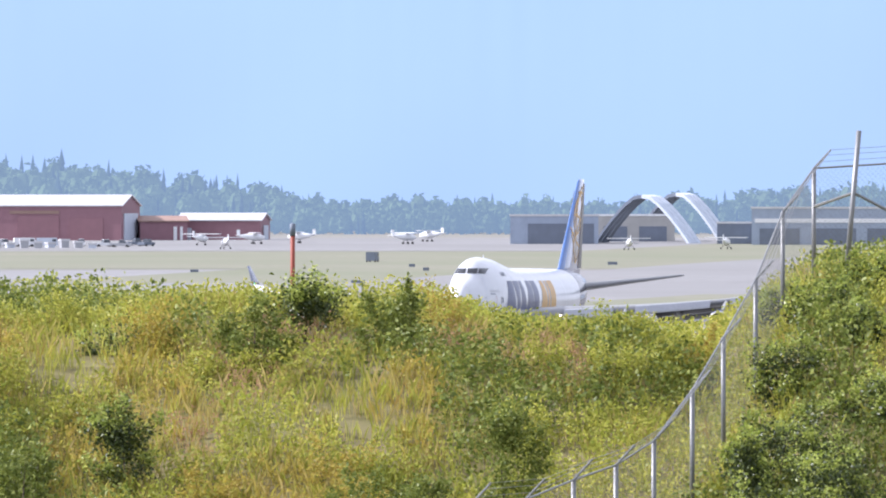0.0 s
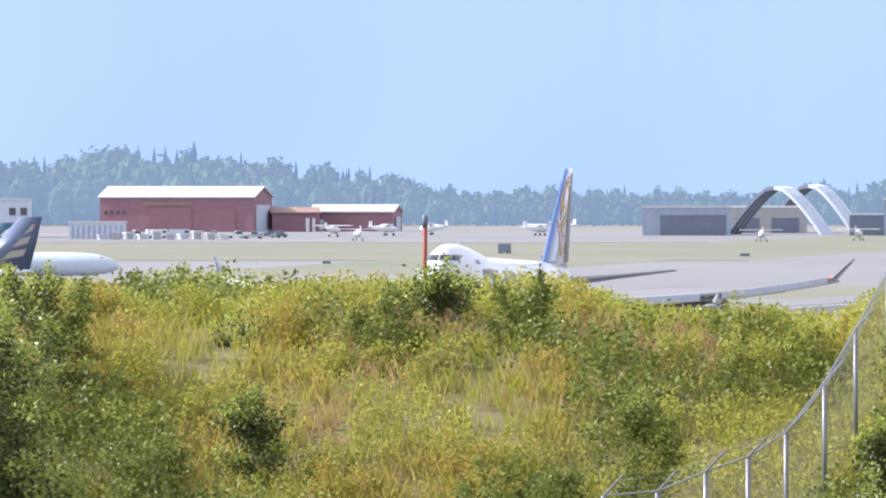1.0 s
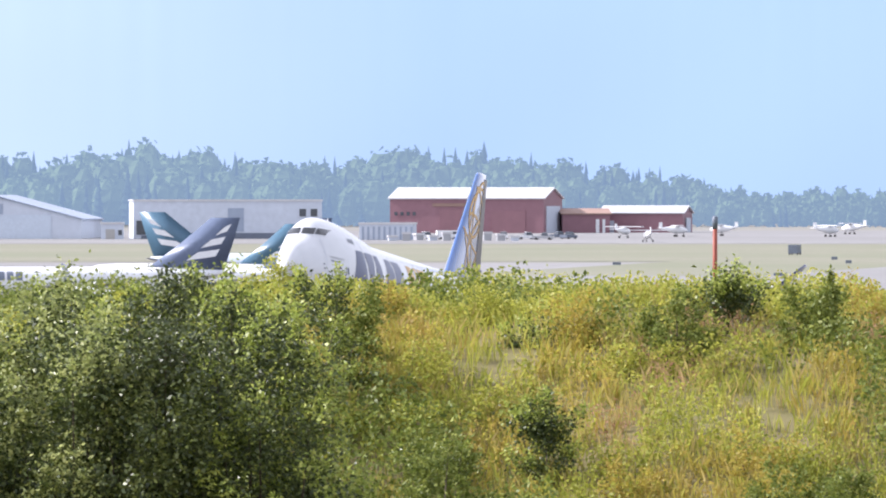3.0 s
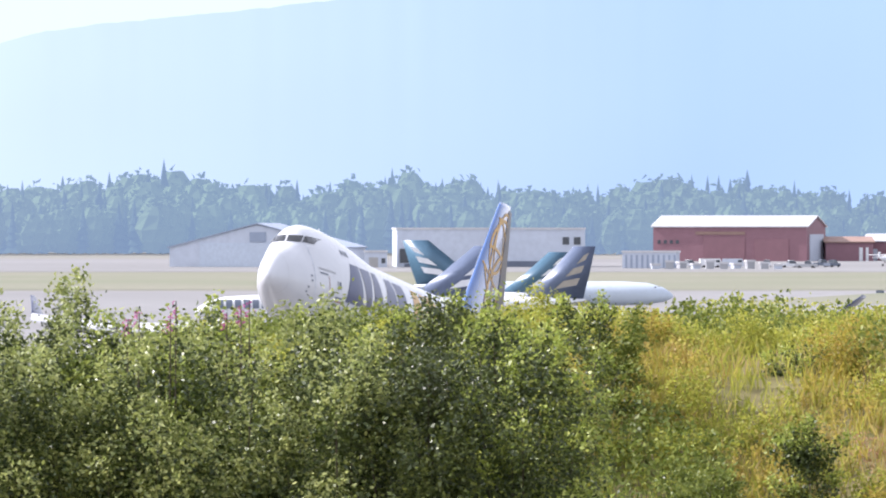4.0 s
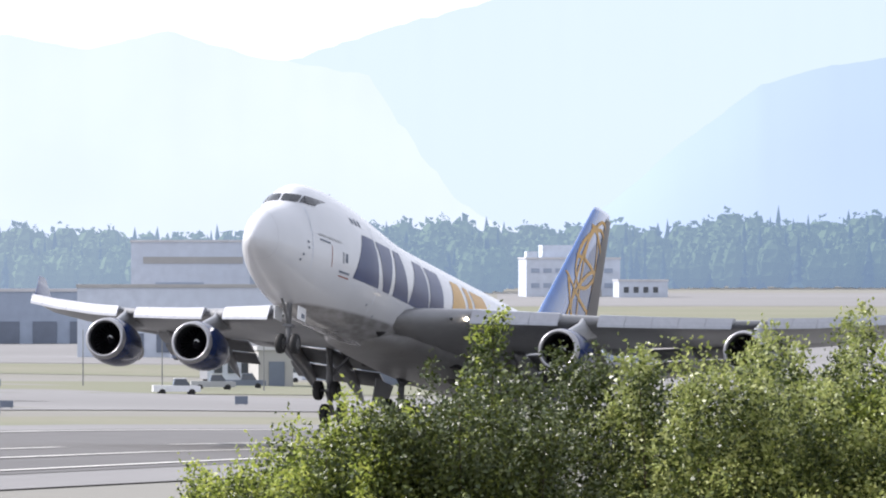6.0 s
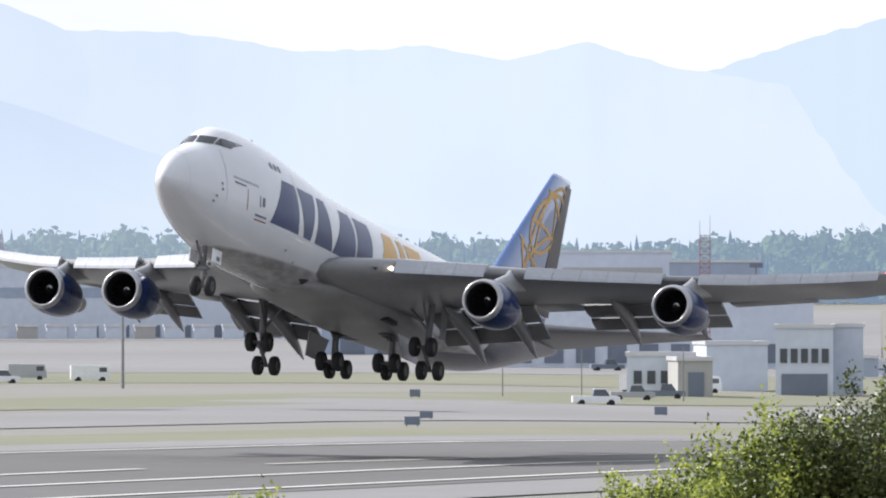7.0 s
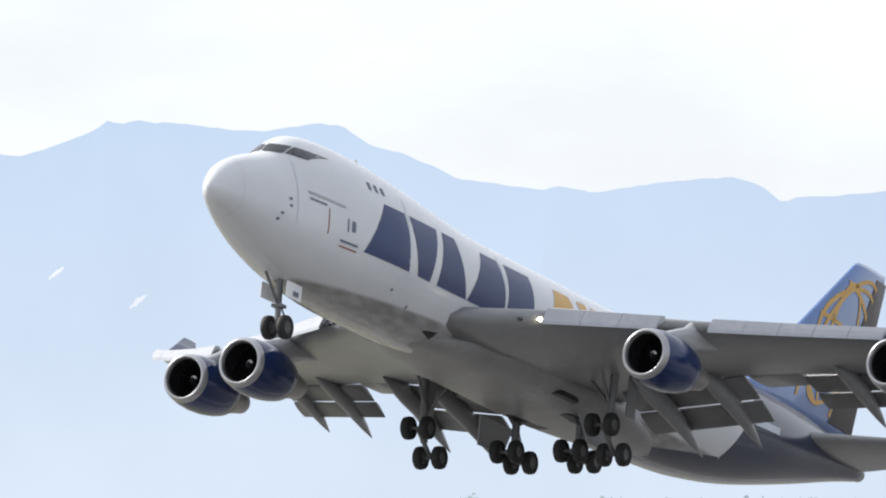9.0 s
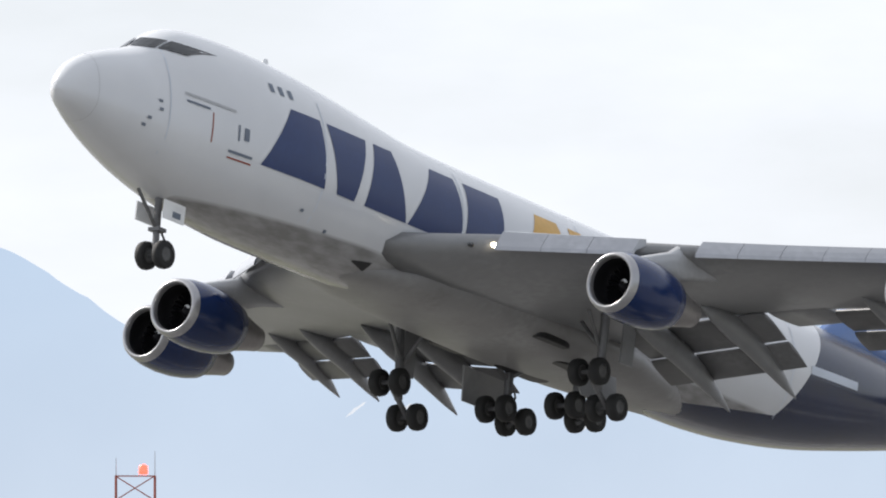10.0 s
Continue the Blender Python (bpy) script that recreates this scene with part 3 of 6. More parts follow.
# flight deck windows, three upper-deck windows, small plates and door outlines
for a_ in (1, -1):
    for k_, (y0, y1) in enumerate(((0.08, 1.02), (1.08, 1.62), (1.66, 1.98))):
        v = []
        zz = (8.84, 9.36)
        for i in range(5):
            for j in range(4):
                u, w = i / 4, j / 3
                z = zz[0] + (zz[1] - zz[0]) * w
                if k_ == 2:
                    s = 5.3 + 1.05 * u + 0.42 * w * (1 - u) - 0.12 * w * u
                    y = side_y(s, z) + 0.06
                    v.append((S0 - s, a_ * y, z))
                else:
                    y = y0 + (y1 - y0) * u
                    lo_, hi_ = 2.5, 9.0
                    for _ in range(24):
                        mid = (lo_ + hi_) / 2
                        if side_y(mid, z) * (1 if z < smooth_at(TOP, mid) else 0) > y:
                            hi_ = mid
                        else:
                            lo_ = mid
                    v.append((S0 - hi_ + 0.07, a_ * y, z))
        f = [(i * 4 + j, i * 4 + j + 1, (i + 1) * 4 + j + 1, (i + 1) * 4 + j) for i in range(4) for j in range(3)]
        part("cockpit_window", mesh("cockpit_window", v, f, M["glass"], False), fuselage, "dark cockpit window pane")
    for s_ in (11.1, 11.7, 12.3):
        skin_patch("cabin_window", [(s_, 8.55), (s_ + .27, 8.55), (s_ + .27, 8.95), (s_, 8.95)], M["slate"], fuselage, "small dark cabin window", 0.02, a_)
    skin_patch("name_bar", [(5.8, 7.0), (8.7, 6.93), (8.7, 7.05), (5.8, 7.12)], M["grey"], fuselage, "thin grey line of small lettering", 0.02, a_)
    skin_patch("name_bar", [(5.9, 6.7), (7.2, 6.67), (7.2, 6.77), (5.9, 6.8)], M["slate"], fuselage, "short dark line of small lettering", 0.02, a_)
    skin_patch("door_window", [(9.2, 5.85), (9.5, 5.85), (9.5, 6.4), (9.2, 6.4)], M["slate"], fuselage, "small door window", 0.02, a_)
    skin_patch("door_handle", [(8.85, 5.75), (8.95, 5.75), (8.95, 6.45), (8.85, 6.45)], M["slate"], fuselage, "", 0.02, a_)
    skin_patch("door_mark", [(8.4, 4.9), (9.8, 4.9), (9.8, 4.97), (8.4, 4.97)], M["rust"], fuselage, "red door marking", 0.02, a_)
    skin_patch("door_mark", [(8.4, 5.15), (9.8, 5.15), (9.8, 5.27), (8.4, 5.27)], M["slate"], fuselage, "", 0.02, a_)
    skin_patch("door_mark", [(7.35, 5.3), (7.41, 5.3), (7.41, 6.6), (7.35, 6.6)], M["rust"], fuselage, "red door marking", 0.02, a_)
    for s_, z_ in ((4.4, 6.3), (4.45, 5.95), (3.9, 5.45), (3.7, 5.1), (13.5, 3.9), (15.5, 3.5)):
        skin_patch("sensor", [(s_, z_), (s_ + .2, z_), (s_ + .2, z_ + .13), (s_, z_ + .13)], M["slate"], fuselage, "", 0.03, a_)
radome = Bag(M["grey"], True)
radome.loft([[tuple(Vector(skin(s, 2 * math.pi * i / 48)) * 1.0 + Vector((0, math.cos(2 * math.pi * i / 48), math.sin(2 * math.pi * i / 48))) * 0.006) for i in range(48)] for s in (1.5, 1.52)], False)
part("radome_seam", radome, fuselage, "fine grey radome seam")
aer = Bag(M["white"])
aer.add([(S0 - 13.0, .03, 10.3), (S0 - 13.6, .03, 10.3), (S0 - 13.5, .0, 10.75), (S0 - 13.25, 0, 10.75), (S0 - 13.0, -.03, 10.3), (S0 - 13.6, -.03, 10.3)], [(0, 1, 2, 3), (4, 3, 2, 5), (0, 3, 4), (1, 5, 2)])
part("aerial", aer, fuselage)


def make_wing(side):
    w = Bag(M["wing"], True)
    w.loft([section(q[1] + 0.25, side * q[0], q[3], (q[2] - q[1]) * (0.80 if 5 < q[0] < 25 else 0.98), q[4], 0.35) for q in WING])
    wing = part("wing", w, plane, "pale grey swept wing")
    # drooped leading-edge flaps in panels
    for y0, y1, nn in ((6.6, 11.0, 3), (13.0, 19.8, 5), (21.6, 30.6, 7)):
        for i in range(nn):
            a, b = y0 + (y1 - y0) * i / nn + 0.008, y0 + (y1 - y0) * (i + 1) / nn - 0.008
            s_ = Bag(M["slat"], False)
            rings = []
            for y in (a, b):
                sl, z, t = wing_at(y, 1), wing_at(y, 3), wing_at(y, 4)
                ch = 0.9 if y < 20 else 0.75
                prof = [(0.35, 0.10 + t * .28), (-0.1, 0.10 + t * .2), (-0.4 * ch, -0.05), (-0.58 * ch, -0.32), (-0.60 * ch, -0.5), (-0.5 * ch, -0.48), (-0.3 * ch, -0.2), (0.1, -0.02), (0.4, 0.02 + t * .12)]
                rings.append([(S0 - sl - x, side * y, z + h_) for x, h_ in prof])
            s_.loft(rings)
            part("slat", s_, wing, "bright leading-edge flap panel")
    # trailing-edge flaps, lowered
    for y0, y1, drop, ch in ((4.2, 10.6, 1.3, 3.2), (13.4, 21.0, .95, 2.35)):
        for lay in range(2):
            fl = Bag(M["wing_dark"], True)
            rings = []
            for y in (y0, y1):
                te, z = wing_at(y, 2), wing_at(y, 3)
                s0 = te - ch * 0.78 + lay * ch * 0.68
                z0 = z - 0.42 - lay * drop * 0.58
                c = ch * (0.66 if lay == 0 else 0.52)
                rings.append(section(s0, side * y, z0, c, 0.34 - .1 * lay, drop * (0.52 if lay == 0 else 0.55)))
            fl.loft(rings)
            part("flap", fl, wing, "lowered grey trailing-edge flap")
    al = Bag(M["wing"], True)
    al.loft([section(wing_at(y, 2) - 1.5, side * y, wing_at(y, 3) - .3, 1.6, .2, .1) for y in (21.4, 26.0)])
    part("aileron", al, wing)
    al = Bag(M["wing"], True)
    al.loft([section(wing_at(y, 2) - 2.4, side * y, wing_at(y, 3) - .3, 2.5, .24, .1) for y in (10.8, 13.2)])
    part("aileron", al, wing)
    # canoe fairings under the flap tracks
    for y, ln, dp in ((6.2, 8.2, 1.0), (9.4, 7.6, 1.0), (15.6, 6.4, .82), (19.4, 5.8, .75)):
        c = Bag(M["wing"], True)
        te, z = wing_at(y, 2), wing_at(y, 3)
        rings = []
        for u, rr, dz in ((0, .06, 0.0), (.12, .55, -.12), (.3, .95, -.3), (.5, 1.0, -.62), (.7, .86, -1.15), (.87, .5, -1.75), (1, .07, -2.25)):
            s = te - ln * 0.66 + ln * u
            zc = z - wing_at(y, 4) * .42 + dz * dp - .05
            rings.append([(S0 - s, side * y + math.cos(2 * math.pi * i / 12) * .34 * rr, zc + math.sin(2 * math.pi * i / 12) * .62 * rr * dp) for i in range(12)])
        c.loft(rings)
        part("flap_fairing", c, wing, "pointed grey flap-track fairing")
    # winglet
    wt = Bag(M["navy"], True)
    rings = []
    for u in (0, .25, .6, 1):
        y, z = 30.95 + 1.15 * u + .15 * u * u, 9.0 + 2.05 * u
        sl, c = 45.2 + 3.6 * u + (.5 * u), 3.6 - 2.3 * u
        rings.append([(S0 - sl - x * c, side * (y + h_ * .22 * (1 - u * .5)), z - h_ * .06) for x, h_ in FOIL])
    wt.loft(rings)
    part("winglet", wt, wing, "navy upturned winglet")
    # wing-root landing lights
    for dy in (0.0, 0.75):
        y = 5.52 + dy
        q = Bag(GLOW if dy and side > 0 else M["glass"], True)
        q.lathe([(0.14, .02), (0.12, .07), (0.03, .11), (-.1, .11)], (S0 - wing_at(y, 1) - .12, side * y, wing_at(y, 3) - .12), 0, 12, True)
        part("landing_light", q, wing, "round wing-root landing light")
    tip = Bag(RED_GLOW if side > 0 else GREEN_GLOW, True)
    tip.lathe([(0.25, .02), (0.2, .07), (0, .1), (-.2, .05)], (S0 - 45.3, side * 30.7, 9.05), 0, 8, True)
    part("navigation_light", tip, wing)
    return wing


def glowing(name, colour, strength):
    m, n, l, p = shader(name, 0.2)
    p.inputs["Base Color"].default_value = (*colour, 1)
    p.inputs["Emission Color"].default_value = (*colour, 1)
    p.inputs["Emission Strength"].default_value = strength
    return m


GLOW = glowing("landing_lamp", (1.0, 0.86, 0.62), 9.0)
RED_GLOW = glowing("red_lamp", (1.0, 0.05, 0.03), 5.0)
GREEN_GLOW = glowing("green_lamp", (0.05, 0.9, 0.3), 2.0)
WINGS, ENGINES = [], []
for side_ in (1, -1):
    WINGS.append(make_wing(side_))


def make_engine(s, y, z, parent):
    """A turbofan with its inlet lip at station s; the wing's pylon above."""
    side = 1 if y > 0 else -1
    pod = Bag(M["navy"], True)
    o = (S0 - s, y, z)
    pod.lathe([(-.35, 1.335), (-.9, 1.44), (-1.7, 1.49), (-2.6, 1.45), (-3.4, 1.33), (-4.0, 1.18), (-4.05, 1.1)], o, 0, 40)
    eng = part("engine", pod, parent, "glossy navy engine nacelle")
    ENGINES.append((eng, side))
    lip = Bag(M["lip"], True)
    lip.lathe([(-.35, 1.34), (-.12, 1.28), (-.02, 1.2), (0.0, 1.14), (-.04, 1.09), (-.14, 1.06), (-.3, 1.05)], o, 0, 40)
    part("inlet_lip", lip, eng, "bare metal inlet lip")
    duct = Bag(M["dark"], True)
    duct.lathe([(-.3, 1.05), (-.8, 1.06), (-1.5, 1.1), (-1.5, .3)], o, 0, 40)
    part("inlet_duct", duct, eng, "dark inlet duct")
    fan = Bag(M["fan"])
    rings = []
    for rr, tw in ((.3, 0), (.7, .05), (1.07, .12)):
        rings.append([(o[0] - 1.2 - .22 * (i % 2), y + math.cos(2 * math.pi * i / 56 + tw) * rr, z + math.sin(2 * math.pi * i / 56 + tw) * rr) for i in range(56)])
    fan.loft(rings, False)
    part("fan", fan, eng, "fan blades")
    sp = Bag(M["fan"], True)
    sp.lathe([(-.72, .02), (-.8, .1), (-1.0, .22), (-1.35, .33)], o, 0, 20)
    part("spinner", sp, eng)
    dot = Bag(M["white"], True)
    dot.add([(o[0] - .9 + .03, y + .05 + .10 * math.cos(t) * 1, z + .12 + .10 * math.sin(t)) for t in np.linspace(0, 5.2, 9)] + [(o[0] - 1.0 + .05, y + .06 + .19 * math.cos(t), z + .12 + .19 * math.sin(t)) for t in np.linspace(0, 5.2, 9)],
            [(i, i + 1, i + 10, i + 9) for i in range(8)])
    part("spinner_mark", dot, eng, "white spiral mark")
    core = Bag(M["metal"], True)
    core.lathe([(-3.9, 1.0), (-4.7, .86), (-5.5, .66), (-6.0, .56), (-6.02, .5), (-5.6, .35), (-6.6, .05)], o, 0, 28)
    part("exhaust", core, eng, "brown-grey exhaust cone")
    py = Bag(M["grey"], True)
    wz, wt = wing_at(abs(y), 3), wing_at(abs(y), 4)
    wl_ = wing_at(abs(y), 1)
    rings = []
    for zz, a0, a1, w in ((z + 1.2, s + 1.0, s + 5.2, .22), (z + 1.55, s + 1.9, s + 6.2, .24), (wz - .25, wl_ - .3, wl_ + 5.2, .26), (wz + wt * .15, wl_ + .3, wl_ + 4.5, .2)):
        rings.append([(S0 - (a0 + (a1 - a0) * u), y + w * h_, zz) for u, h_ in ((0, 0), (.08, .8), (.3, 1), (.8, .8), (1, 0), (.8, -.8), (.3, -1), (.08, -.8))])
    py.loft(rings)
    part("pylon", py, eng, "grey engine pylon")


make_engine(23.4, 12.0, 2.98, plane)
make_engine(23.4, -12.0, 2.98, plane)
make_engine(32.4, 21.1, 4.5, plane)
make_engine(32.4, -21.1, 4.5, plane)

# tail
fin = Bag(M["fin"], True)
fin.loft([section(sl, 0, z, te - sl, t, vertical=True) for z, sl, te, t in ((8.6, 53.2, 66.9, .9), (9.4, 54.9, 67.3, .95), (12, 58.0, 68.0, .8), (15.5, 62.2, 68.9, .6), (18.6, 65.9, 69.65, .42), (18.85, 66.3, 69.7, .3))])
finob = part("fin", fin, plane, "blue tail fin with gold rings")
rud = Bag(plain("fin_shade_blue", (0.10, 0.09, 0.10), (0.075, 0.07, 0.08), 0.3), True)
rud.loft([[(S0 - te, h_ * .08, z), (S0 - te + c, .24 * k_, z), (S0 - te + c - .05, 0.26 * k_, z), (S0 - te + c, -.24 * k_, z)] for z, te, c, h_, k_ in ((9.3, 67.45, 3.2, 1, 1.25), (13.5, 68.5, 2.3, 1, 1), (18.4, 69.75, 1.25, 1, .62))])
part("rudder", rud, finob, "dark rudder edge")


def ring_on_fin(cx, cz, rx, rz, tilt, width, a0=0, a1=360):
    for side in (1, -1):
        pts = []
        k = 40
        for i in range(k + 1):
            a = radians(a0 + (a1 - a0) * i / k)
            for q in (-1, 1):
                u, w = (rx + q * width / 2) * math.cos(a), (rz + q * width / 2) * math.sin(a)
                s = cx + u * math.cos(tilt) - w * math.sin(tilt)
                z = cz + u * math.sin(tilt) + w * math.cos(tilt)
                pts.append((s, z))
        keep = []
        for s, z in pts:
            lo_, hi_ = np.interp(z, [9.4, 12, 15.5, 18.6], [54.9, 58.0, 62.2, 65.9]), np.interp(z, [9.4, 18.6], [67.4, 69.6])
            keep.append(lo_ + .15 < s < hi_ - .1 and 9.5 < z < 18.6)
        v = []
        for s, z in pts:
            zz = min(max(z, 8.7), 18.8)
            lo_, hi_, t = np.interp(zz, [8.6, 9.4, 12, 15.5, 18.6], [53.2, 54.9, 58.0, 62.2, 65.9]), np.interp(zz, [8.6, 18.6], [66.9, 69.65]), np.interp(zz, [8.6, 9.4, 12, 15.5, 18.6], [.9, .95, .8, .6, .42])
            u = min(max((s - lo_) / (hi_ - lo_), 0), 1)
            h_ = np.interp(u, [q[0] for q in FOIL[:10]], [q[1] / 1.15 for q in FOIL[:10]]) * t * 1.16
            v.append((S0 - s, side * (h_ + .03), z))
        f = [(2 * i, 2 * i + 1, 2 * i + 3, 2 * i + 2) for i in range(k) if keep[2 * i] and keep[2 * i + 1] and keep[2 * i + 2] and keep[2 * i + 3]]
        runs = []
        for q in f:
            if runs and runs[-1][-1][3] == q[0]:
                runs[-1].append(q)
            else:
                runs.append([q])
        for run in runs:
            b = Bag(M["gold"])
            used = sorted({i for q in run for i in q})
            b.add([v[i] for i in used], [tuple(used.index(i) for i in q) for q in run])
            part("gold_ring", b, finob, "thin gold ring line")


ring_on_fin(64.6, 13.3, 4.0, 4.2, 0.0, .32)
ring_on_fin(64.6, 13.3, 1.5, 4.4, -0.35, .26)
ring_on_fin(64.6, 13.3, 4.4, 1.5, -0.2, .26)
ring_on_fin(64.0, 11.6, 4.6, 1.9, 0.55, .26)
ring_on_fin(65.2, 15.2, 3.6, 1.6, 0.5, .26)
ring_on_fin(65.0, 14.0, 2.0, 5.2, -0.75, .26)
for side_ in (1, -1):
    sb = Bag(M["wing"], True)
    sb.loft([section(sl, side_ * y, z, te - sl, t) for y, sl, te, z, t in ((.4, 57.6, 67.2, 7.15, .95), (1.8, 58.9, 67.4, 7.3, .85), (6, 62.9, 68.0, 7.85, .5), (11.05, 67.2, 69.3, 8.5, .22))])
    part("tailplane", sb, plane, "grey tailplane")
apu = Bag(M["metal"], True)
apu.lathe([(.3, .46), (0, .42), (-.2, .36)], (S0 - 68.7, 0, 7.42), 0, 16, True)
part("tail_cone", apu, plane)


# landing gear
def wheel(x, y, z, r, w, parent):
    t = Bag(M["tyre"], True)
    t.lathe([(-w * .5, r * .55), (-w * .5, r * .82), (-w * .38, r * .96), (0, r), (w * .38, r * .96), (w * .5, r * .82), (w * .5, r * .55)], (x, y, z), 1, 24)
    ob = part("wheel", t, parent, "black rubber tyre")
    h_ = Bag(M["hub"], True)
    h_.lathe([(-w * .34, .02), (-w * .36, r * .3), (-w * .46, r * .56), (w * .46, r * .56), (w * .36, r * .3), (w * .34, .02)], (x, y, z), 1, 16)
    part("hub", h_, ob, "pale wheel hub")


def bogie(s, y, z, top, lean, parent, tilt):
    g = Bag(M["strut"])
    side = 1 if y > 0 else -1
    x = S0 - s
    g.tube((x, y, z), (x + lean[0], y + lean[1] * side, top), .19, .22, 10)
    g.tube((x, y, z), (x, y, z + 1.4), .14, .14, 10)
    for q in (-1, 1):
        ax = (x + q * .76, y, z + q * tilt)
        g.tube((ax[0], y - .62, ax[2]), (ax[0], y + .62, ax[2]), .1, .1, 8)
    g.tube((x - .8, y, z - tilt), (x + .8, y, z + tilt), .13, .13, 8)
    g.tube((x, y, z + 1.5), (x + 1.7, y, top), .09, .09, 8)
    g.tube((x, y, z + 1.7), (x + .1, y - side * 1.9, top), .09, .09, 8)
    g.tube((x - .2, y, z + .3), (x - .55, y, z + .95), .05, .05, 6)
    g.tube((x - .55, y, z + .95), (x - .2, y, z + 1.5), .05, .05, 6)
    ob = part("main_gear", g, parent, "steel main landing gear leg")
    for q in (-1, 1):
        for w in (-1, 1):
            wheel(x + q * .76, y + w * .56, z + q * tilt, .62, .46, ob)
    return ob


for side_ in (1, -1):
    wg = bogie(31.9, side_ * 5.5, .55, 4.4, (.3, .2), plane, .62)
    d = Bag(M["wing"])
    d.box(S0 - 33.4, S0 - 32.5, side_ * 6.05 - .04, side_ * 6.05 + .04, 1.9, 4.3)
    part("gear_door", d, wg, "grey gear door")
    bg = bogie(35.1, side_ * 1.92, .48, 2.9, (.1, 0), plane, .12)
    d = Bag(M["wing"])
    d.add([(S0 - 33.0, side_ * 2.9, 2.3), (S0 - 36.4, side_ * 2.9, 2.3), (S0 - 36.2, side_ * 3.25, .85), (S0 - 33.6, side_ * 3.25, .85),
           (S0 - 33.0, side_ * 2.98, 2.3), (S0 - 36.4, side_ * 2.98, 2.3), (S0 - 36.2, side_ * 3.33, .85), (S0 - 33.6, side_ * 3.33, .85)],
          [(0, 1, 2, 3), (7, 6, 5, 4), (0, 3, 7, 4), (1, 5, 6, 2), (3, 2, 6, 7), (0, 4, 5, 1)])
    part("gear_door", d, bg, "grey gear door")
g = Bag(M["strut"])
g.tube((S0 - 7.7, 0, .6), (S0 - 7.5, 0, 3.1), .14, .17, 10)
g.tube((S0 - 7.7, -.5, .62), (S0 - 7.7, .5, .62), .09, .09, 8)
g.tube((S0 - 7.55, 0, 1.75), (S0 - 6.1, 0, 3.1), .08, .08, 8)
g.tube((S0 - 7.9, 0, 1.0), (S0 - 8.2, 0, 1.4), .05, .05, 6)
g.tube((S0 - 8.2, 0, 1.4), (S0 - 7.8, 0, 1.8), .05, .05, 6)
g.box(S0 - 7.9, S0 - 7.4, -.3, .3, 1.62, 1.78)
ng = part("nose_gear", g, plane, "steel nose landing gear leg")
for q_ in (-1, 1):
    wheel(S0 - 7.7, q_ * .47, .62, .62, .4, ng)
    d = Bag(M["white"])
    d.box(S0 - 8.4, S0 - 7.0, q_ * .75 - .03, q_ * .75 + .03, 2.05, 2.85, 0)
    part("gear_door", d, ng, "white nose-gear door")
    d = Bag(M["slate"])
    d.box(S0 - 8.1, S0 - 7.6, q_ * .79 - .02, q_ * .79 + .02, 2.2, 2.45, 0)
    part("number_bar", d, ng, "plain dark bar on the gear door")

# dark shapes painting the shade of open wheel bays and cooling inlets, under the belly
for side_ in (1, -1):
    for s_, y_, a_, b_, z_ in ((31.6, 2.75, 1.2, .42, 2.72), (35.3, 1.4, 1.7, .6, 2.42)):
        q_ = Bag(M["dark"])
        q_.loft([[(S0 - s_ + a_ * k_ * math.copysign(abs(math.cos(t)) ** .5, math.cos(t)), side_ * y_ + b_ * k_ * math.copysign(abs(math.sin(t)) ** .5, math.sin(t)), z_ + dz) for t in np.linspace(0, 2 * math.pi, 20, endpoint=False)] for k_, dz in ((1, .5), (1, 0), (.9, -.03))])
        part("wheel_bay_shade", q_, plane, "dark slab painted in for the shade of an open wheel bay")
    for s_ in (18.4, 20.2):
        skin_patch("cooling_inlet_shade", [(s_, 3.0), (s_ + 1.1, 2.85), (s_ + 1.1, 3.2), (s_, 3.05)], M["dark"], fuselage, "flat dark wedge painted in for the shade of a cooling inlet", .05, side_)
    skin_patch("registration_bar", [(50.5, 6.0), (54.5, 6.2), (54.5, 6.6), (50.5, 6.4)], M["offwhite"], fuselage, "plain white registration bar", .02, side_)
    for s_ in (5.0, 14.3, 24.0, 33.0, 42.0, 49.0):
        skin_patch("panel_seam", [(s_, 3.6), (s_ + .05, 3.6), (s_ + .05, 8.9), (s_, 8.9)], M["offwhite"], fuselage, "fine pale panel seam", .025, side_)


# ---- distance: mountains and woods. Bearings are given in 1/313.4 of a degree to the left ----
UNIT = 313.4
FAR = 4850.0


def rise(h_, r):
    """Height of a point that stands h_ units above eye level at r metres."""
    return EYE[2] + h_ * r / 17956.0


def ridge(name, us, hs, r, mat, label, rough=9.0, seed=3):
    order = np.argsort(us)
    us, hs = np.array(us, float)[order], np.array(hs, float)[order]
    k = int((us[-1] - us[0]) / 14)
    v, rows_ = [], 16
    for i in range(k + 1):
        u = us[0] + (us[-1] - us[0]) * i / k
        h_ = float(np.interp(u, us, hs)) + rough * 0.35 * noise.noise((u * .03, seed, 0)) + rough * 0.2 * noise.noise((u * .11, seed, 2))
        for j in range(rows_ + 1):
            q = j / rows_
            rr = r - (1 - q) * 90 - 10 * noise.noise((u * 0.002, q * 1.5, seed)) * (1 - q) 
            x, y = place(u / UNIT, rr)
            z0 = gz(x, y) - 3
            v.append((x, y, z0 + (rise(h_, r) - z0) * q))
    f = [(i * (rows_ + 1) + j, (i + 1) * (rows_ + 1) + j, (i + 1) * (rows_ + 1) + j + 1, i * (rows_ + 1) + j + 1) for i in range(k) for j in range(rows_)]
    return thing(name, label, "mountain", kind="structure", data=mesh(name, v, f, mat, True))


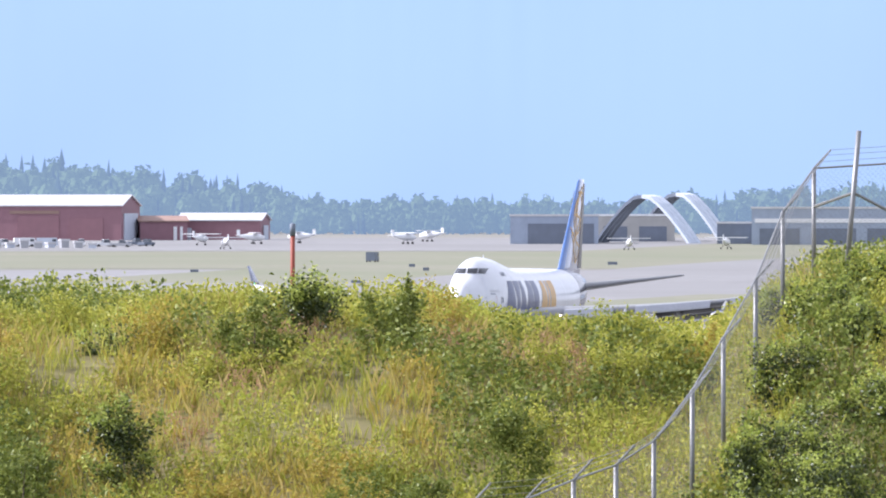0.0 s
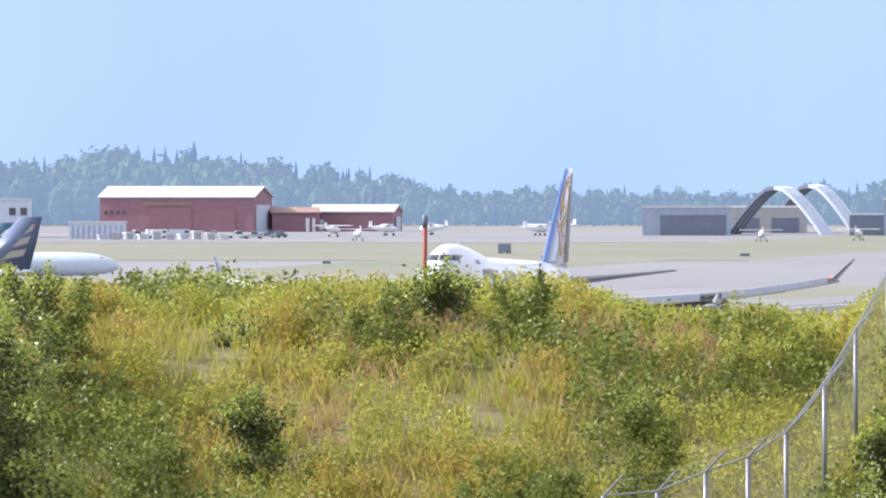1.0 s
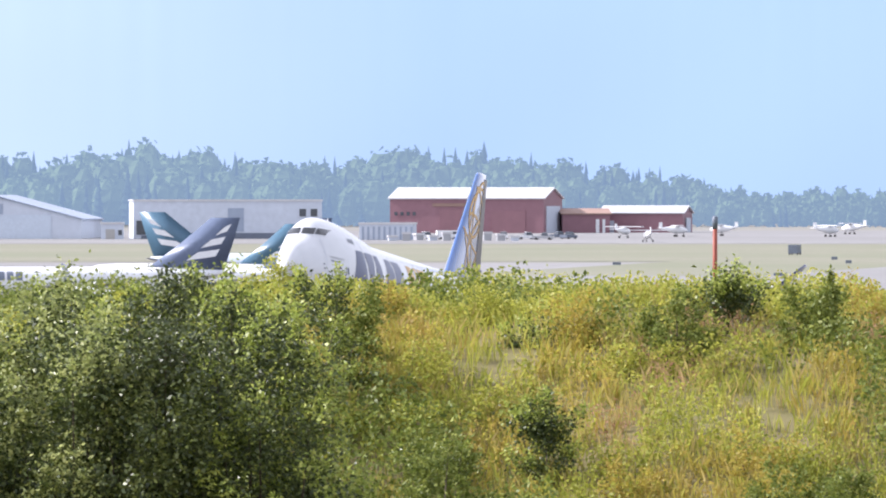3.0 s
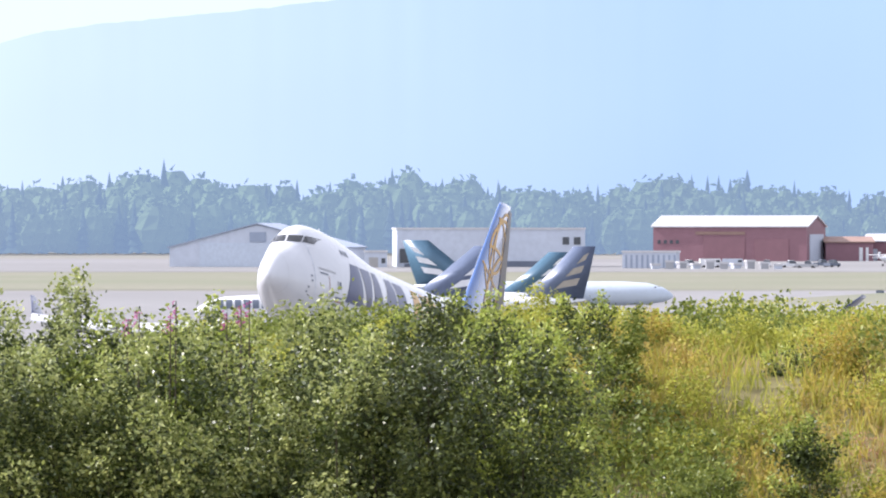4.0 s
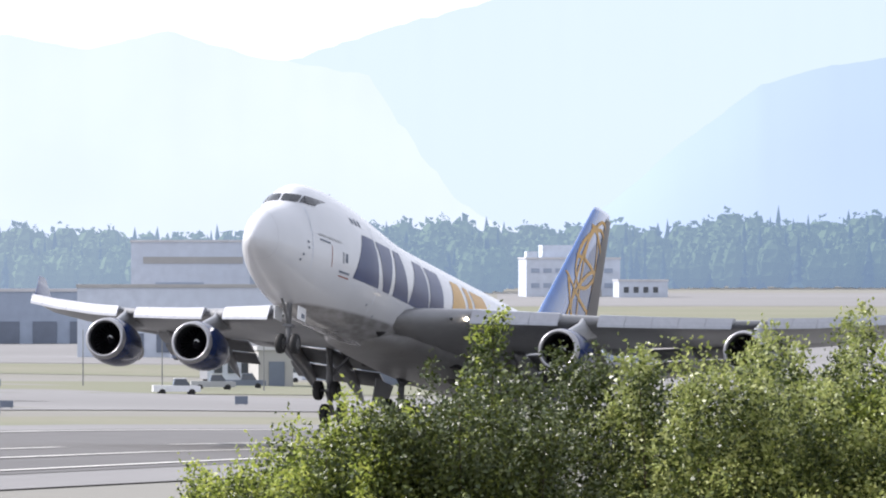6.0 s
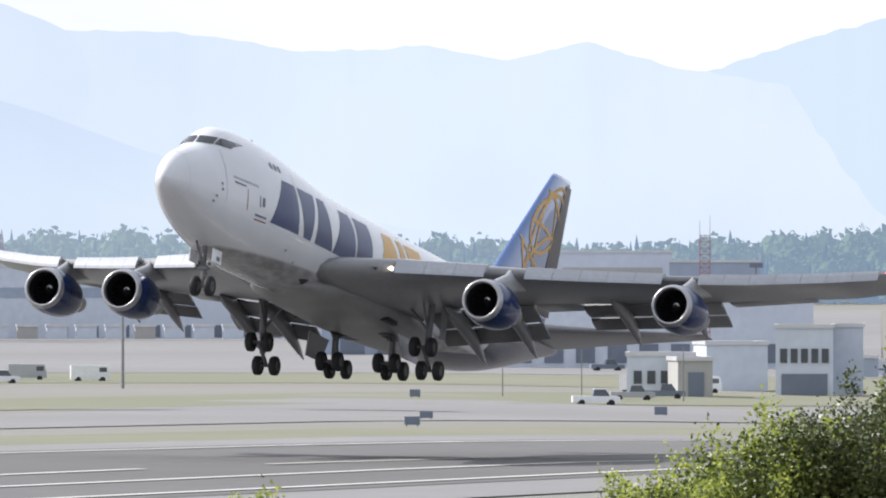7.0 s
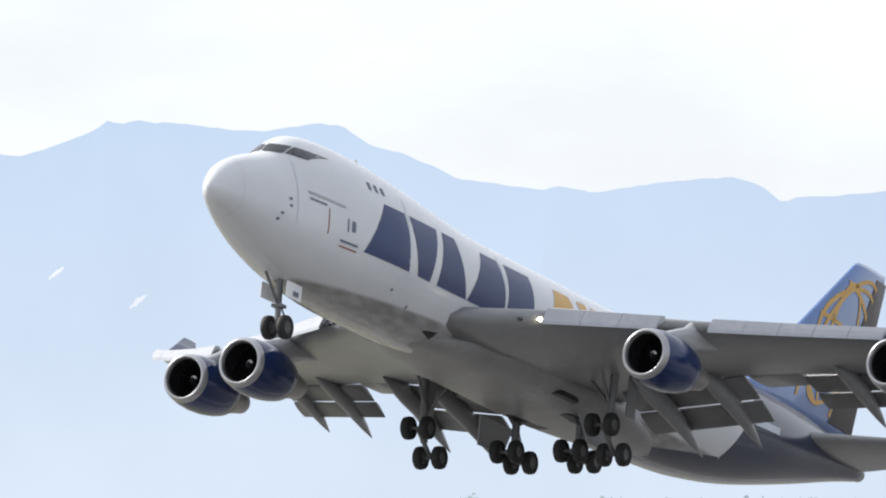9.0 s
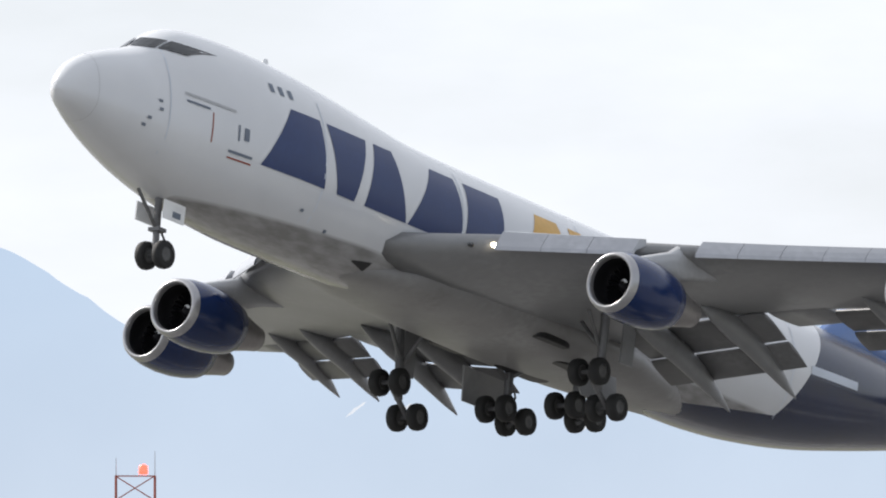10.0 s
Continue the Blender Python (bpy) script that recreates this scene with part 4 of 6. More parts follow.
# The right end is raised so its blue glow stands in for hazy sky.
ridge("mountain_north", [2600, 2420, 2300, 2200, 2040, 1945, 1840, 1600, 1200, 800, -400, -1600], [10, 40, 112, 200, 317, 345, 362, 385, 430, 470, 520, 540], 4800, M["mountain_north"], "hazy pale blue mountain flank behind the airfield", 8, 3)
# Added pale sheet: sky haze given a ridge's shape, no seen mountain.
ridge("haze_backdrop", [3300, 3060, 2900, 2700, 2500, 2300, 2000, 1500, 900, 200, -1600], [120, 250, 352, 418, 470, 520, 560, 590, 640, 690, 720], 4915, M["haze_sheet"], "very pale glowing backdrop added for the haze in the sky", 14, 17)
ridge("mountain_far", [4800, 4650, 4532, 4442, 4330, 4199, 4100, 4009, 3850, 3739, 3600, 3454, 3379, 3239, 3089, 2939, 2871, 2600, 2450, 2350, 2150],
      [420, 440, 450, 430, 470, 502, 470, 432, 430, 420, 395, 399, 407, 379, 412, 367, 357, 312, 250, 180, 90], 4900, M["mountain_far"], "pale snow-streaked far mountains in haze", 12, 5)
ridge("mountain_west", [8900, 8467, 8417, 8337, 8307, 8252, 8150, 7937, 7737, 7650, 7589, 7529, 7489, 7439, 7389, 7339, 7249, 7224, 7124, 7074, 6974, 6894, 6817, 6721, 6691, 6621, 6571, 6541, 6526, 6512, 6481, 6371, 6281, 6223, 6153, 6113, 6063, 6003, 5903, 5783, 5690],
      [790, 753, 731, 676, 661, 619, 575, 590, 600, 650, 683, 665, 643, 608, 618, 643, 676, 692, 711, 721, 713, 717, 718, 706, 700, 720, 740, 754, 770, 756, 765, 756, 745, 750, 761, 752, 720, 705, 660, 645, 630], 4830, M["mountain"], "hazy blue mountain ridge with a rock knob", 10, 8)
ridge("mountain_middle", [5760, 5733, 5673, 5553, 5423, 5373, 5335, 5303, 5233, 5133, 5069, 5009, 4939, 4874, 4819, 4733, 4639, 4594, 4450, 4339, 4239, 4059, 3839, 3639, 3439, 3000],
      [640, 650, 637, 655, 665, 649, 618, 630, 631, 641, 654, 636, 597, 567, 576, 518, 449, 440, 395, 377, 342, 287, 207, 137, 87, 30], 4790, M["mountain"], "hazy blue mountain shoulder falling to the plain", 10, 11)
# snow lying in the gullies
for u_, h_, w_, t_ in ((4255, 428, 24, 5), (4185, 360, 12, 6), (4205, 350, 8, 3), (4270, 405, 10, 3), (4165, 455, 14, 3), (7119, 692, 12, 7), (7062, 694, 30, 9), (7169, 636, 22, 7), (6934, 643, 20, 4), (6621, 493, 14, 6), (6476, 443, 16, 8), (6200, 490, 40, 5), (7429, 435, 16, 4), (7469, 463, 10, 3), (7837, 465, 18, 5), (7752, 465, 14, 4)):
    rs_ = random.Random(int(u_))
    up_, dn_ = [], []
    for i_ in range(13):
        q_ = i_ / 12
        uu = u_ + w_ * (1 - 2 * q_)
        hh = h_ + w_ * (2 * q_ - 1) * 0.75
        k_ = t_ * math.sin(math.pi * q_) ** .6 * rs_.uniform(.4, 1.0) + .4
        for lst, d_ in ((up_, k_), (dn_, -k_ * rs_.uniform(.4, 1))):
            x_, y_ = place(uu / UNIT, 4680 if u_ > 4400 else 4792)
            lst.append((x_, y_, rise(hh + d_, 4690)))
    thing("snow_patch", "small snow streak on the mountainside", "snow", kind="structure", data=mesh("snow_patch", up_ + dn_, [(i_, i_ + 1, 14 + i_, 13 + i_) for i_ in range(12)], M["snow"]))

WOOD_U = [-900, -640, -506, -316, -116, 34, 184, 284, 384, 504, 640, 754, 860, 964, 1150, 1284, 1400, 1541, 1691, 1895, 2095, 2245, 2400, 2610, 2940, 3112, 3489, 3762, 3912, 4400, 4882, 5229, 5479, 5727, 5907, 6077, 6277, 6500, 7500, 9000]
WOOD_H = [45, 42, 32, 16, 18, 24, 12, 34, 58, 70, 82, 96, 84, 66, 84, 108, 84, 76, 103, 86, 88, 70, 66, 80, 62, 58, 66, 68, 80, 80, 88, 84, 92, 80, 98, 76, 64, 52, 45, 45]


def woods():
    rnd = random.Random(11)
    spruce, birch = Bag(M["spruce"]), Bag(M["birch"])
    for row in range(4):
        u = -980.0
        while u < 6700:
            u += rnd.uniform(9, 21) * (1.0 if u < 4600 else 1.15)
            r = 3000 + row * 55 + rnd.uniform(-20, 20)
            if u > 2500:
                r -= 300
            x, y = place(u / UNIT, r)
            z0 = gz(x, y)
            top = rise(np.interp(u, WOOD_U, WOOD_H), r)
            full = (top - z0) * (0.70 + 0.125 * row) * rnd.uniform(0.86, 1.06)
            if rnd.random() < 0.34:
                full *= rnd.uniform(.84, 1.05)
                w = full * rnd.uniform(.13, .20)
                k = 7
                for lay in range(7):
                    q0, q1 = lay / 7.5, min(1.0, (lay + 1.7) / 7.5)
                    rr = w * (1 - q0) * rnd.uniform(.8, 1.1) + .15
                    base = []
                    for i in range(k):
                        a = 2 * math.pi * i / k + lay
                        s_ = rr * rnd.uniform(.55, 1.15)
                        base.append((x + s_ * math.cos(a), y + s_ * math.sin(a), z0 + full * (0.06 + .94 * q0) - rnd.uniform(0, .6)))
                    base.append((x, y, z0 + full * (0.06 + .94 * q1)))
                    spruce.add(base, [(i, (i + 1) % k, k) for i in range(k)])
            else:
                full *= 0.95
                w = full * rnd.uniform(.24, .36)
                hull = []
                for e, q in ((.05, .35), (.25, .8), (.5, .95), (.75, .75), (.93, .35)):
                    hull.append([(x + w * q * math.cos(6.283 * i / 7 + e) * rnd.uniform(.85, 1.1), y + w * q * math.sin(6.283 * i / 7 + e), z0 + full * e + rnd.uniform(-.4, .4)) for i in range(7)])
                birch.loft(hull)
                for c in range(48):
                    a, e = rnd.uniform(0, 2 * math.pi), rnd.uniform(.12, 1)
                    s_ = w * math.sqrt(max(0.02, 1 - (2 * (e - .5)) ** 2)) * rnd.uniform(.6, 1.02)
                    cx, cy, cz = x + s_ * math.cos(a), y + s_ * math.sin(a), z0 + full * e
                    b = rnd.uniform(.65, 1.5)
                    p = [(cx + b * rnd.uniform(-1, 1), cy + b * rnd.uniform(-1, 1), cz + b * rnd.uniform(-.9, 1.0)) for _ in range(5)]
                    birch.add(p, [(0, 1, 2), (0, 2, 3), (0, 3, 4), (1, 4, 2)])
    # both woods carry the haze as a glow in their material
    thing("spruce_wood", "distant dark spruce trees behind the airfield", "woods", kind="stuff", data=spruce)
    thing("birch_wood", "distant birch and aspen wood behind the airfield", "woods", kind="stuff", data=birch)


woods()


# ---- buildings ----
def facing(u, r, turn=0.0):
    """A pose on the ground at bearing u and r metres: x to the camera's right, y away from it."""
    x, y = place(u / UNIT, r)
    return pose(x, y, gz(x, y) - 0.15, 0, 0, u / UNIT + turn)


def wide(u, r):
    return u * r / 17956.0


def gable_hall(name, label, u0, u1, r, eave, top, depth, wall, roof, turn=0.0, gable_front=False, doors=(), windows=()):
    """A hall with a pitched roof; its front is u0..u1 wide."""
    w = wide(abs(u0 - u1), r)
    h = thing(name, label, "building", facing((u0 + u1) / 2, r, turn))
    b = Bag(wall)
    x0, x1 = -w / 2, w / 2
    if gable_front:
        b.add([(x0, 0, 0), (x1, 0, 0), (x1, 0, eave), (0, 0, top), (x0, 0, eave), (x0, depth, 0), (x1, depth, 0), (x1, depth, eave), (0, depth, top), (x0, depth, eave)],
              [(0, 1, 2, 3, 4), (9, 8, 7, 6, 5), (1, 6, 7, 2), (0, 4, 9, 5)])
        rf = [[(x0 - .5, -.5, eave - .25), (0, -.5, top + .12), (0, depth + .5, top + .12), (x0 - .5, depth + .5, eave - .25)],
              [(x1 + .5, -.5, eave - .25), (0, -.5, top + .12), (0, depth + .5, top + .12), (x1 + .5, depth + .5, eave - .25)]]
    else:
        b.add([(x0, 0, 0), (x0, depth, 0), (x0, depth, eave), (x0, depth / 2, top), (x0, 0, eave), (x1, 0, 0), (x1, depth, 0), (x1, depth, eave), (x1, depth / 2, top), (x1, 0, eave)],
              [(0, 1, 2, 3, 4), (9, 8, 7, 6, 5), (0, 4, 9, 5), (1, 6, 7, 2)])
        rf = [[(x0 - .5, -.5, eave - .2), (x1 + .5, -.5, eave - .2), (x1 + .5, depth / 2, top + .12), (x0 - .5, depth / 2, top + .12)],
              [(x0 - .5, depth + .5, eave - .2), (x1 + .5, depth + .5, eave - .2), (x1 + .5, depth / 2, top + .12), (x0 - .5, depth / 2, top + .12)]]
    part("wall", b, h)
    for q in rf:
        rb = Bag(roof)
        rb.add(q + [(a, c, d + .3) for a, c, d in q], [(0, 1, 2, 3), (7, 6, 5, 4), (0, 4, 5, 1), (1, 5, 6, 2), (2, 6, 7, 3), (3, 7, 4, 0)])
        part("roof", rb, h, "pitched metal roof")
    for xa, xb, z0, z1, mat, nm in doors:
        d = Bag(mat)
        d.box(xa, xb, -.22, .05, z0, z1)
        part(nm, d, h)
    for xa, xb, z0, z1 in windows:
        d = Bag(M["window"])
        d.box(xa, xb, -.12, .05, z0, z1)
        part("window", d, h, "dark window")
    return h


def flat_block(name, label, u0, u1, r, height, depth, wall, turn=0.0, base=0.0, openings=(), trim=None, group=""):
    """A flat-roofed block with parapet and recessed-looking openings set proud by a few centimetres."""
    w = wide(abs(u0 - u1), r)
    h = thing(name, label, "building", facing((u0 + u1) / 2, r, turn), group)
    b = Bag(wall)
    b.box(-w / 2, w / 2, 0, depth, base, height)
    part("wall", b, h)
    t = Bag(trim or M["roofmetal"])
    for a in ((-w / 2 - .2, w / 2 + .2, -.2, .3), (-w / 2 - .2, w / 2 + .2, depth - .3, depth + .2), (-w / 2 - .2, -w / 2 + .3, .3, depth - .3), (w / 2 - .3, w / 2 + .2, .3, depth - .3)):
        t.box(*a, height, height + .5)
    part("parapet", t, h)
    for xa, xb, z0, z1, mat, nm in openings:
        d = Bag(mat)
        d.box(xa * w, xb * w, -.14, .05, z0, z1)
        part(nm, d, h)
    return h


red = gable_hall("red_hangar", "long red metal hangar with a pale pitched roof", 845, 566, 2600, 9.0, 11.4, 22, M["red"], M["roofmetal"], -13, False,
                 doors=[(-7, 4, 0, 6.2, M["red_door"], "hangar_door"), (6.5, 15.5, 0, 5.8, M["red_door"], "hangar_door"), (-9, 4, 6.9, 7.7, M["brownroof"], "sign_board")],
                 windows=[(-19 + i * 1.6, -18.2 + i * 1.6, 4.6, 5.5) for i in range(4)])
d_ = Bag(M["offwhite"])
d_.box(20.1, 20.4, 3.0, 19, 0, 7.0)
part("end_door", d_, red, "tall white sliding door")
gable_hall("red_store", "low red building with a brown roof", 536, 452, 2610, 5.0, 6.0, 14, M["red"], M["brownroof"], 6, False, doors=[(2.5, 3.4, 0, 3.6, M["white"], "door"), (4.2, 4.9, 0, 3.6, M["white"], "door")])
rb_ = gable_hall("red_store", "red shed with a bright metal roof", 470, 322, 2622, 5.2, 6.7, 16, M["red"], M["roofmetal"], -9, False, doors=[(-9.5, -7.2, 0, 3.2, M["offwhite"], "door")])
d_ = Bag(M["offwhite"])
d_.box(10.95, 11.2, 4, 11, 0, 3.9)
part("end_door", d_, rb_, "white end door")
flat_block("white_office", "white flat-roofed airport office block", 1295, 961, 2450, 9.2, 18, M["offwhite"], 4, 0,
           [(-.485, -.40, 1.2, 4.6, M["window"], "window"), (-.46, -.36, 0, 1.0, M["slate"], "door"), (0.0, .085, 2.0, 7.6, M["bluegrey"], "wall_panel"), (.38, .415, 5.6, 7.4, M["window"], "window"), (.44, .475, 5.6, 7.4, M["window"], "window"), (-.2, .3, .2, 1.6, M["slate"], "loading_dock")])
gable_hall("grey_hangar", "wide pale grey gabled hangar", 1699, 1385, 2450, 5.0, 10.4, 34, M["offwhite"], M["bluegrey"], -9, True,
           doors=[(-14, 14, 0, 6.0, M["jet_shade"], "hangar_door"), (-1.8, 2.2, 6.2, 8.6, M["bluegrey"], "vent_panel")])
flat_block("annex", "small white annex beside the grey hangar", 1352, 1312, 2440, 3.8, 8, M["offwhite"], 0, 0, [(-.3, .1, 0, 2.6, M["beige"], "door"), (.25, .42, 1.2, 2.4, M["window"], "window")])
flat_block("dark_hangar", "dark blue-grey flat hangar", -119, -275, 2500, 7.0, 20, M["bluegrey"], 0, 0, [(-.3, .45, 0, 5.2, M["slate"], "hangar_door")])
flat_block("tan_hangar", "tan metal workshop with a white roof edge", -270, -410, 2560, 6.6, 20, M["beige"], 0, 0, [(-.4, -.1, 0, 4, M["slate"], "door"), (.05, .4, 0, 4, M["slate"], "door")], M["white"])
flat_block("brown_store", "low dark brown storehouse", -485, -560, 2500, 5.2, 14, M["slate"])
flat_block("blue_terminal", "blue-grey cargo terminal with white bands", -546, -830, 2480, 9.0, 26, M["bluegrey"], 0, 0, [(-.48, .48, 5.6, 6.6, M["white"], "white_band"), (-.45, -.2, 0, 4.2, M["slate"], "hangar_door"), (-.1, .15, 0, 4.2, M["slate"], "hangar_door"), (.22, .47, 0, 4.2, M["slate"], "hangar_door")])


def arch(u0, u1, r, top, label):
    """A tall bowed hall roof on bare ribs, open at the end."""
    w, dp = wide(abs(u0 - u1), r), 6
    h = thing("arched_shelter", label, "shelter", facing((u0 + u1) / 2, r, -32), "arched shelters")
    for j in range(3):
        for s_ in (0, 1):
            # sunlight painted in: left half slate, lit right half off-white
            b = Bag(M["slate"] if s_ == 0 else M["offwhite"])
            y0, y1 = j * dp / 3, (j + 1) * dp / 3 - 0.25
            rings = []
            for i in range(10):
                a = math.pi * (i / 18 if s_ == 0 else .5 + i / 18)
                q = -math.cos(a)
                x, z = q * w / 2, top * (1 - max(0.0, (abs(q) - .1) / .9) ** 1.35)
                x2, z2 = x * .95, z * .93
                rings.append([(x, y0, z), (x, y1, z), (x2, y1, z2), (x2, y0, z2)])
            b.loft(rings)
            part("roof_shell", b, h, "curved metal roof bay")
    return h


arch(-250, -452, 2520, 12.2, "tall arched open shelter, lit side of its curved roof coloured pale")
arch(-318, -505, 2580, 12.4, "second tall arched open shelter")

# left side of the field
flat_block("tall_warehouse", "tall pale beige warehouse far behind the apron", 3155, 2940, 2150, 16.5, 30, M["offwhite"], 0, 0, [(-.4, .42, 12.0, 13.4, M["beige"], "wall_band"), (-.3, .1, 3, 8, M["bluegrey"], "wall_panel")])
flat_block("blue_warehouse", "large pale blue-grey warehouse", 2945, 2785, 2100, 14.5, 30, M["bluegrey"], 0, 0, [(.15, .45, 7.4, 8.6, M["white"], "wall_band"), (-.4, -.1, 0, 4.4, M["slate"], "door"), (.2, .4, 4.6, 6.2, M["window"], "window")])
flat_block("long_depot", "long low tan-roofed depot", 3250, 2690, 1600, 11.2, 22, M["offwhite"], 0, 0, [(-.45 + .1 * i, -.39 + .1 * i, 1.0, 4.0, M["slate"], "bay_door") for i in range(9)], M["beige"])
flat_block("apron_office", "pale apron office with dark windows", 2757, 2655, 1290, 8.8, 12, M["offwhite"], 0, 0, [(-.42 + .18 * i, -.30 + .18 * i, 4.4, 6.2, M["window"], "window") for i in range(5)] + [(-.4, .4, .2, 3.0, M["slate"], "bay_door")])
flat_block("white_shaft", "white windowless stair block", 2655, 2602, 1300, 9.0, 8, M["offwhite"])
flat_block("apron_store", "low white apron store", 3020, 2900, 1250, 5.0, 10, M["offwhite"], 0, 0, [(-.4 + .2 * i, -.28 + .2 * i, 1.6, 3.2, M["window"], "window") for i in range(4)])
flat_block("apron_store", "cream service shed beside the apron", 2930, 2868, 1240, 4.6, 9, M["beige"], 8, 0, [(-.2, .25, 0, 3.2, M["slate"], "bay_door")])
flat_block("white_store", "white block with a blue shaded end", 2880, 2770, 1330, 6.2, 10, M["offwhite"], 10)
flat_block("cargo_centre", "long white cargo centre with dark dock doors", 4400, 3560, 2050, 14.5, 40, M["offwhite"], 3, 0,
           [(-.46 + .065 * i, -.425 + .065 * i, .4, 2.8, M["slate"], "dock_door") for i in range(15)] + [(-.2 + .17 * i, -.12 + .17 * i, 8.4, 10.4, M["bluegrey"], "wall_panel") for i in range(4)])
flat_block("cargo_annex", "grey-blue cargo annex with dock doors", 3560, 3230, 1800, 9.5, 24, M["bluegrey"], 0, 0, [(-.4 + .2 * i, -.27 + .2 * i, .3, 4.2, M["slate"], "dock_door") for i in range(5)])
flat_block("tan_depot", "tan-roofed low depot by the trees", 5600, 5330, 2050, 6.6, 24, M["beige"], 4, 0, [(-.4 + .1 * i, -.35 + .1 * i, 2.4, 3.8, M["window"], "window") for i in range(8)], M["beige"])
flat_block("glass_concourse", "pale concourse with window band", 5320, 4860, 1950, 7.0, 22, M["offwhite"], 0, 0, [(-.47 + .06 * i, -.425 + .06 * i, 2.2, 5.2, M["window"], "window") for i in range(16)])
flat_block("cream_hall", "cream coloured hall beside the apron", 4870, 4560, 1900, 6.2, 22, M["beige"], 0, 0, [(-.4, -.25, 0, 4, M["slate"], "bay_door"), (.1, .3, 0, 4, M["slate"], "bay_door")])
flat_block("low_terminal", "low grey terminal with dark window band", 6300, 5650, 2000, 5.4, 20, M["bluegrey"], 0, 0, [(-.47 + .06 * i, -.43 + .06 * i, 1.8, 3.8, M["window"], "window") for i in range(16)])


# windows are bluegrey, not dark glass: haze is put into their colour
blk_ = flat_block("terminal_block", "white stepped airport operations building by the woods", 2456, 2289, 2560, 9.6, 20, M["offwhite"], 6, 0,
                  [(-.45 + .13 * i, -.36 + .13 * i, 6.2, 7.3, M["bluegrey"], "window") for i in range(7)] + [(-.45 + .13 * i, -.36 + .13 * i, 2.4, 3.6, M["bluegrey"], "window") for i in range(7)] + [(-.08, .3, .2, 1.9, M["beige"], "bay_door")])
d_ = Bag(M["offwhite"])
d_.box(-7.4, 3.2, 4, 14, 9.6, 13.2)
d_.box(-11.6, -8.9, 2, 8, 9.6, 11.6)
part("roof_storey", d_, blk_, "white upper storey")
flat_block("terminal_annex", "low pale annex beside the operations building", 2292, 2205, 2540, 4.2, 14, M["offwhite"], 6, 0, [(-.4 + .2 * i, -.3 + .2 * i, 1.4, 2.8, M["window"], "window") for i in range(4)])
flat_block("white_canopy", "long white striped low store beside the red hangar", 896, 800, 2420, 3.9, 8, M["offwhite"], -6, 0, [(-.45 + .1 * i, -.41 + .1 * i, .3, 3.4, M["bluegrey"], "wall_panel") for i in range(10)])
for i_, (u_, h_) in enumerate([(2600, 3.2), (2560, 2.4), (2505, 3.4), (2450, 2.6), (2400, 3.6), (2352, 2.8), (2300, 3.3), (2250, 2.5), (2205, 3.1), (2160, 2.6)]):
    flat_block("cargo_trailer", "pale freight trailer parked on the apron", u_ + 19, u_ - 19, 1480 + 23 * (i_ % 3), h_, 3.0, M["offwhite"] if i_ % 3 else M["bluegrey"], 7 * (i_ % 4) - 9, 0.5, [(-.4, .4, 1.2, 1.5, M["slate"], "side_stripe")] if i_ % 2 else [], None, "apron trailers")


def control_tower():
    h = thing("control_tower", "grey concrete airport control tower with a glazed cab", "tower", facing(4357, 2000))
    k = 12

    def ringed(r, z):
        return [(r * math.cos(2 * math.pi * i / k), r * math.sin(2 * math.pi * i / k), z) for i in range(k)]
    s_ = Bag(M["offwhite"])
    s_.loft([ringed(2.9, 0), ringed(2.7, 24.6)])
    part("shaft", s_, h, "pale concrete shaft")
    b = Bag(M["beige"])
    b.loft([ringed(2.8, 24.6), ringed(4.7, 26.8), ringed(4.8, 32.0), ringed(4.9, 32.2)])
    part("upper_floor", b, h, "grey concrete upper floor")
    r_ = Bag(M["galv"])
    for i in range(k):
        a = 2 * math.pi * i / k
        r_.tube((4.8 * math.cos(a), 4.8 * math.sin(a), 32.2), (4.8 * math.cos(a), 4.8 * math.sin(a), 33.4), .06, .06, 5)
    part("railing", r_, h)
    g = Bag(M["window"])
    g.loft([ringed(3.1, 32.2), ringed(3.65, 35.0)])
    cab = part("cab", g, h, "dark glazed control cab")
    m_ = Bag(M["slate"])
    for i in range(k):
        a = 2 * math.pi * i / k
        m_.tube((3.12 * math.cos(a), 3.12 * math.sin(a), 32.2), (3.68 * math.cos(a), 3.68 * math.sin(a), 35.0), .1, .1, 5)
    part("mullions", m_, cab)
    t = Bag(M["slate"])
    t.loft([ringed(3.9, 35.0), ringed(3.9, 35.6), ringed(2.2, 35.9)])
    part("roof", t, h)
    an = Bag(M["galv"])
    for q in ((1, 1), (-1.5, .5), (.3, -1.6)):
        an.tube((*q, 35.8), (*q, 37.6), .05, .03, 5)
    part("aerials", an, h)


control_tower()


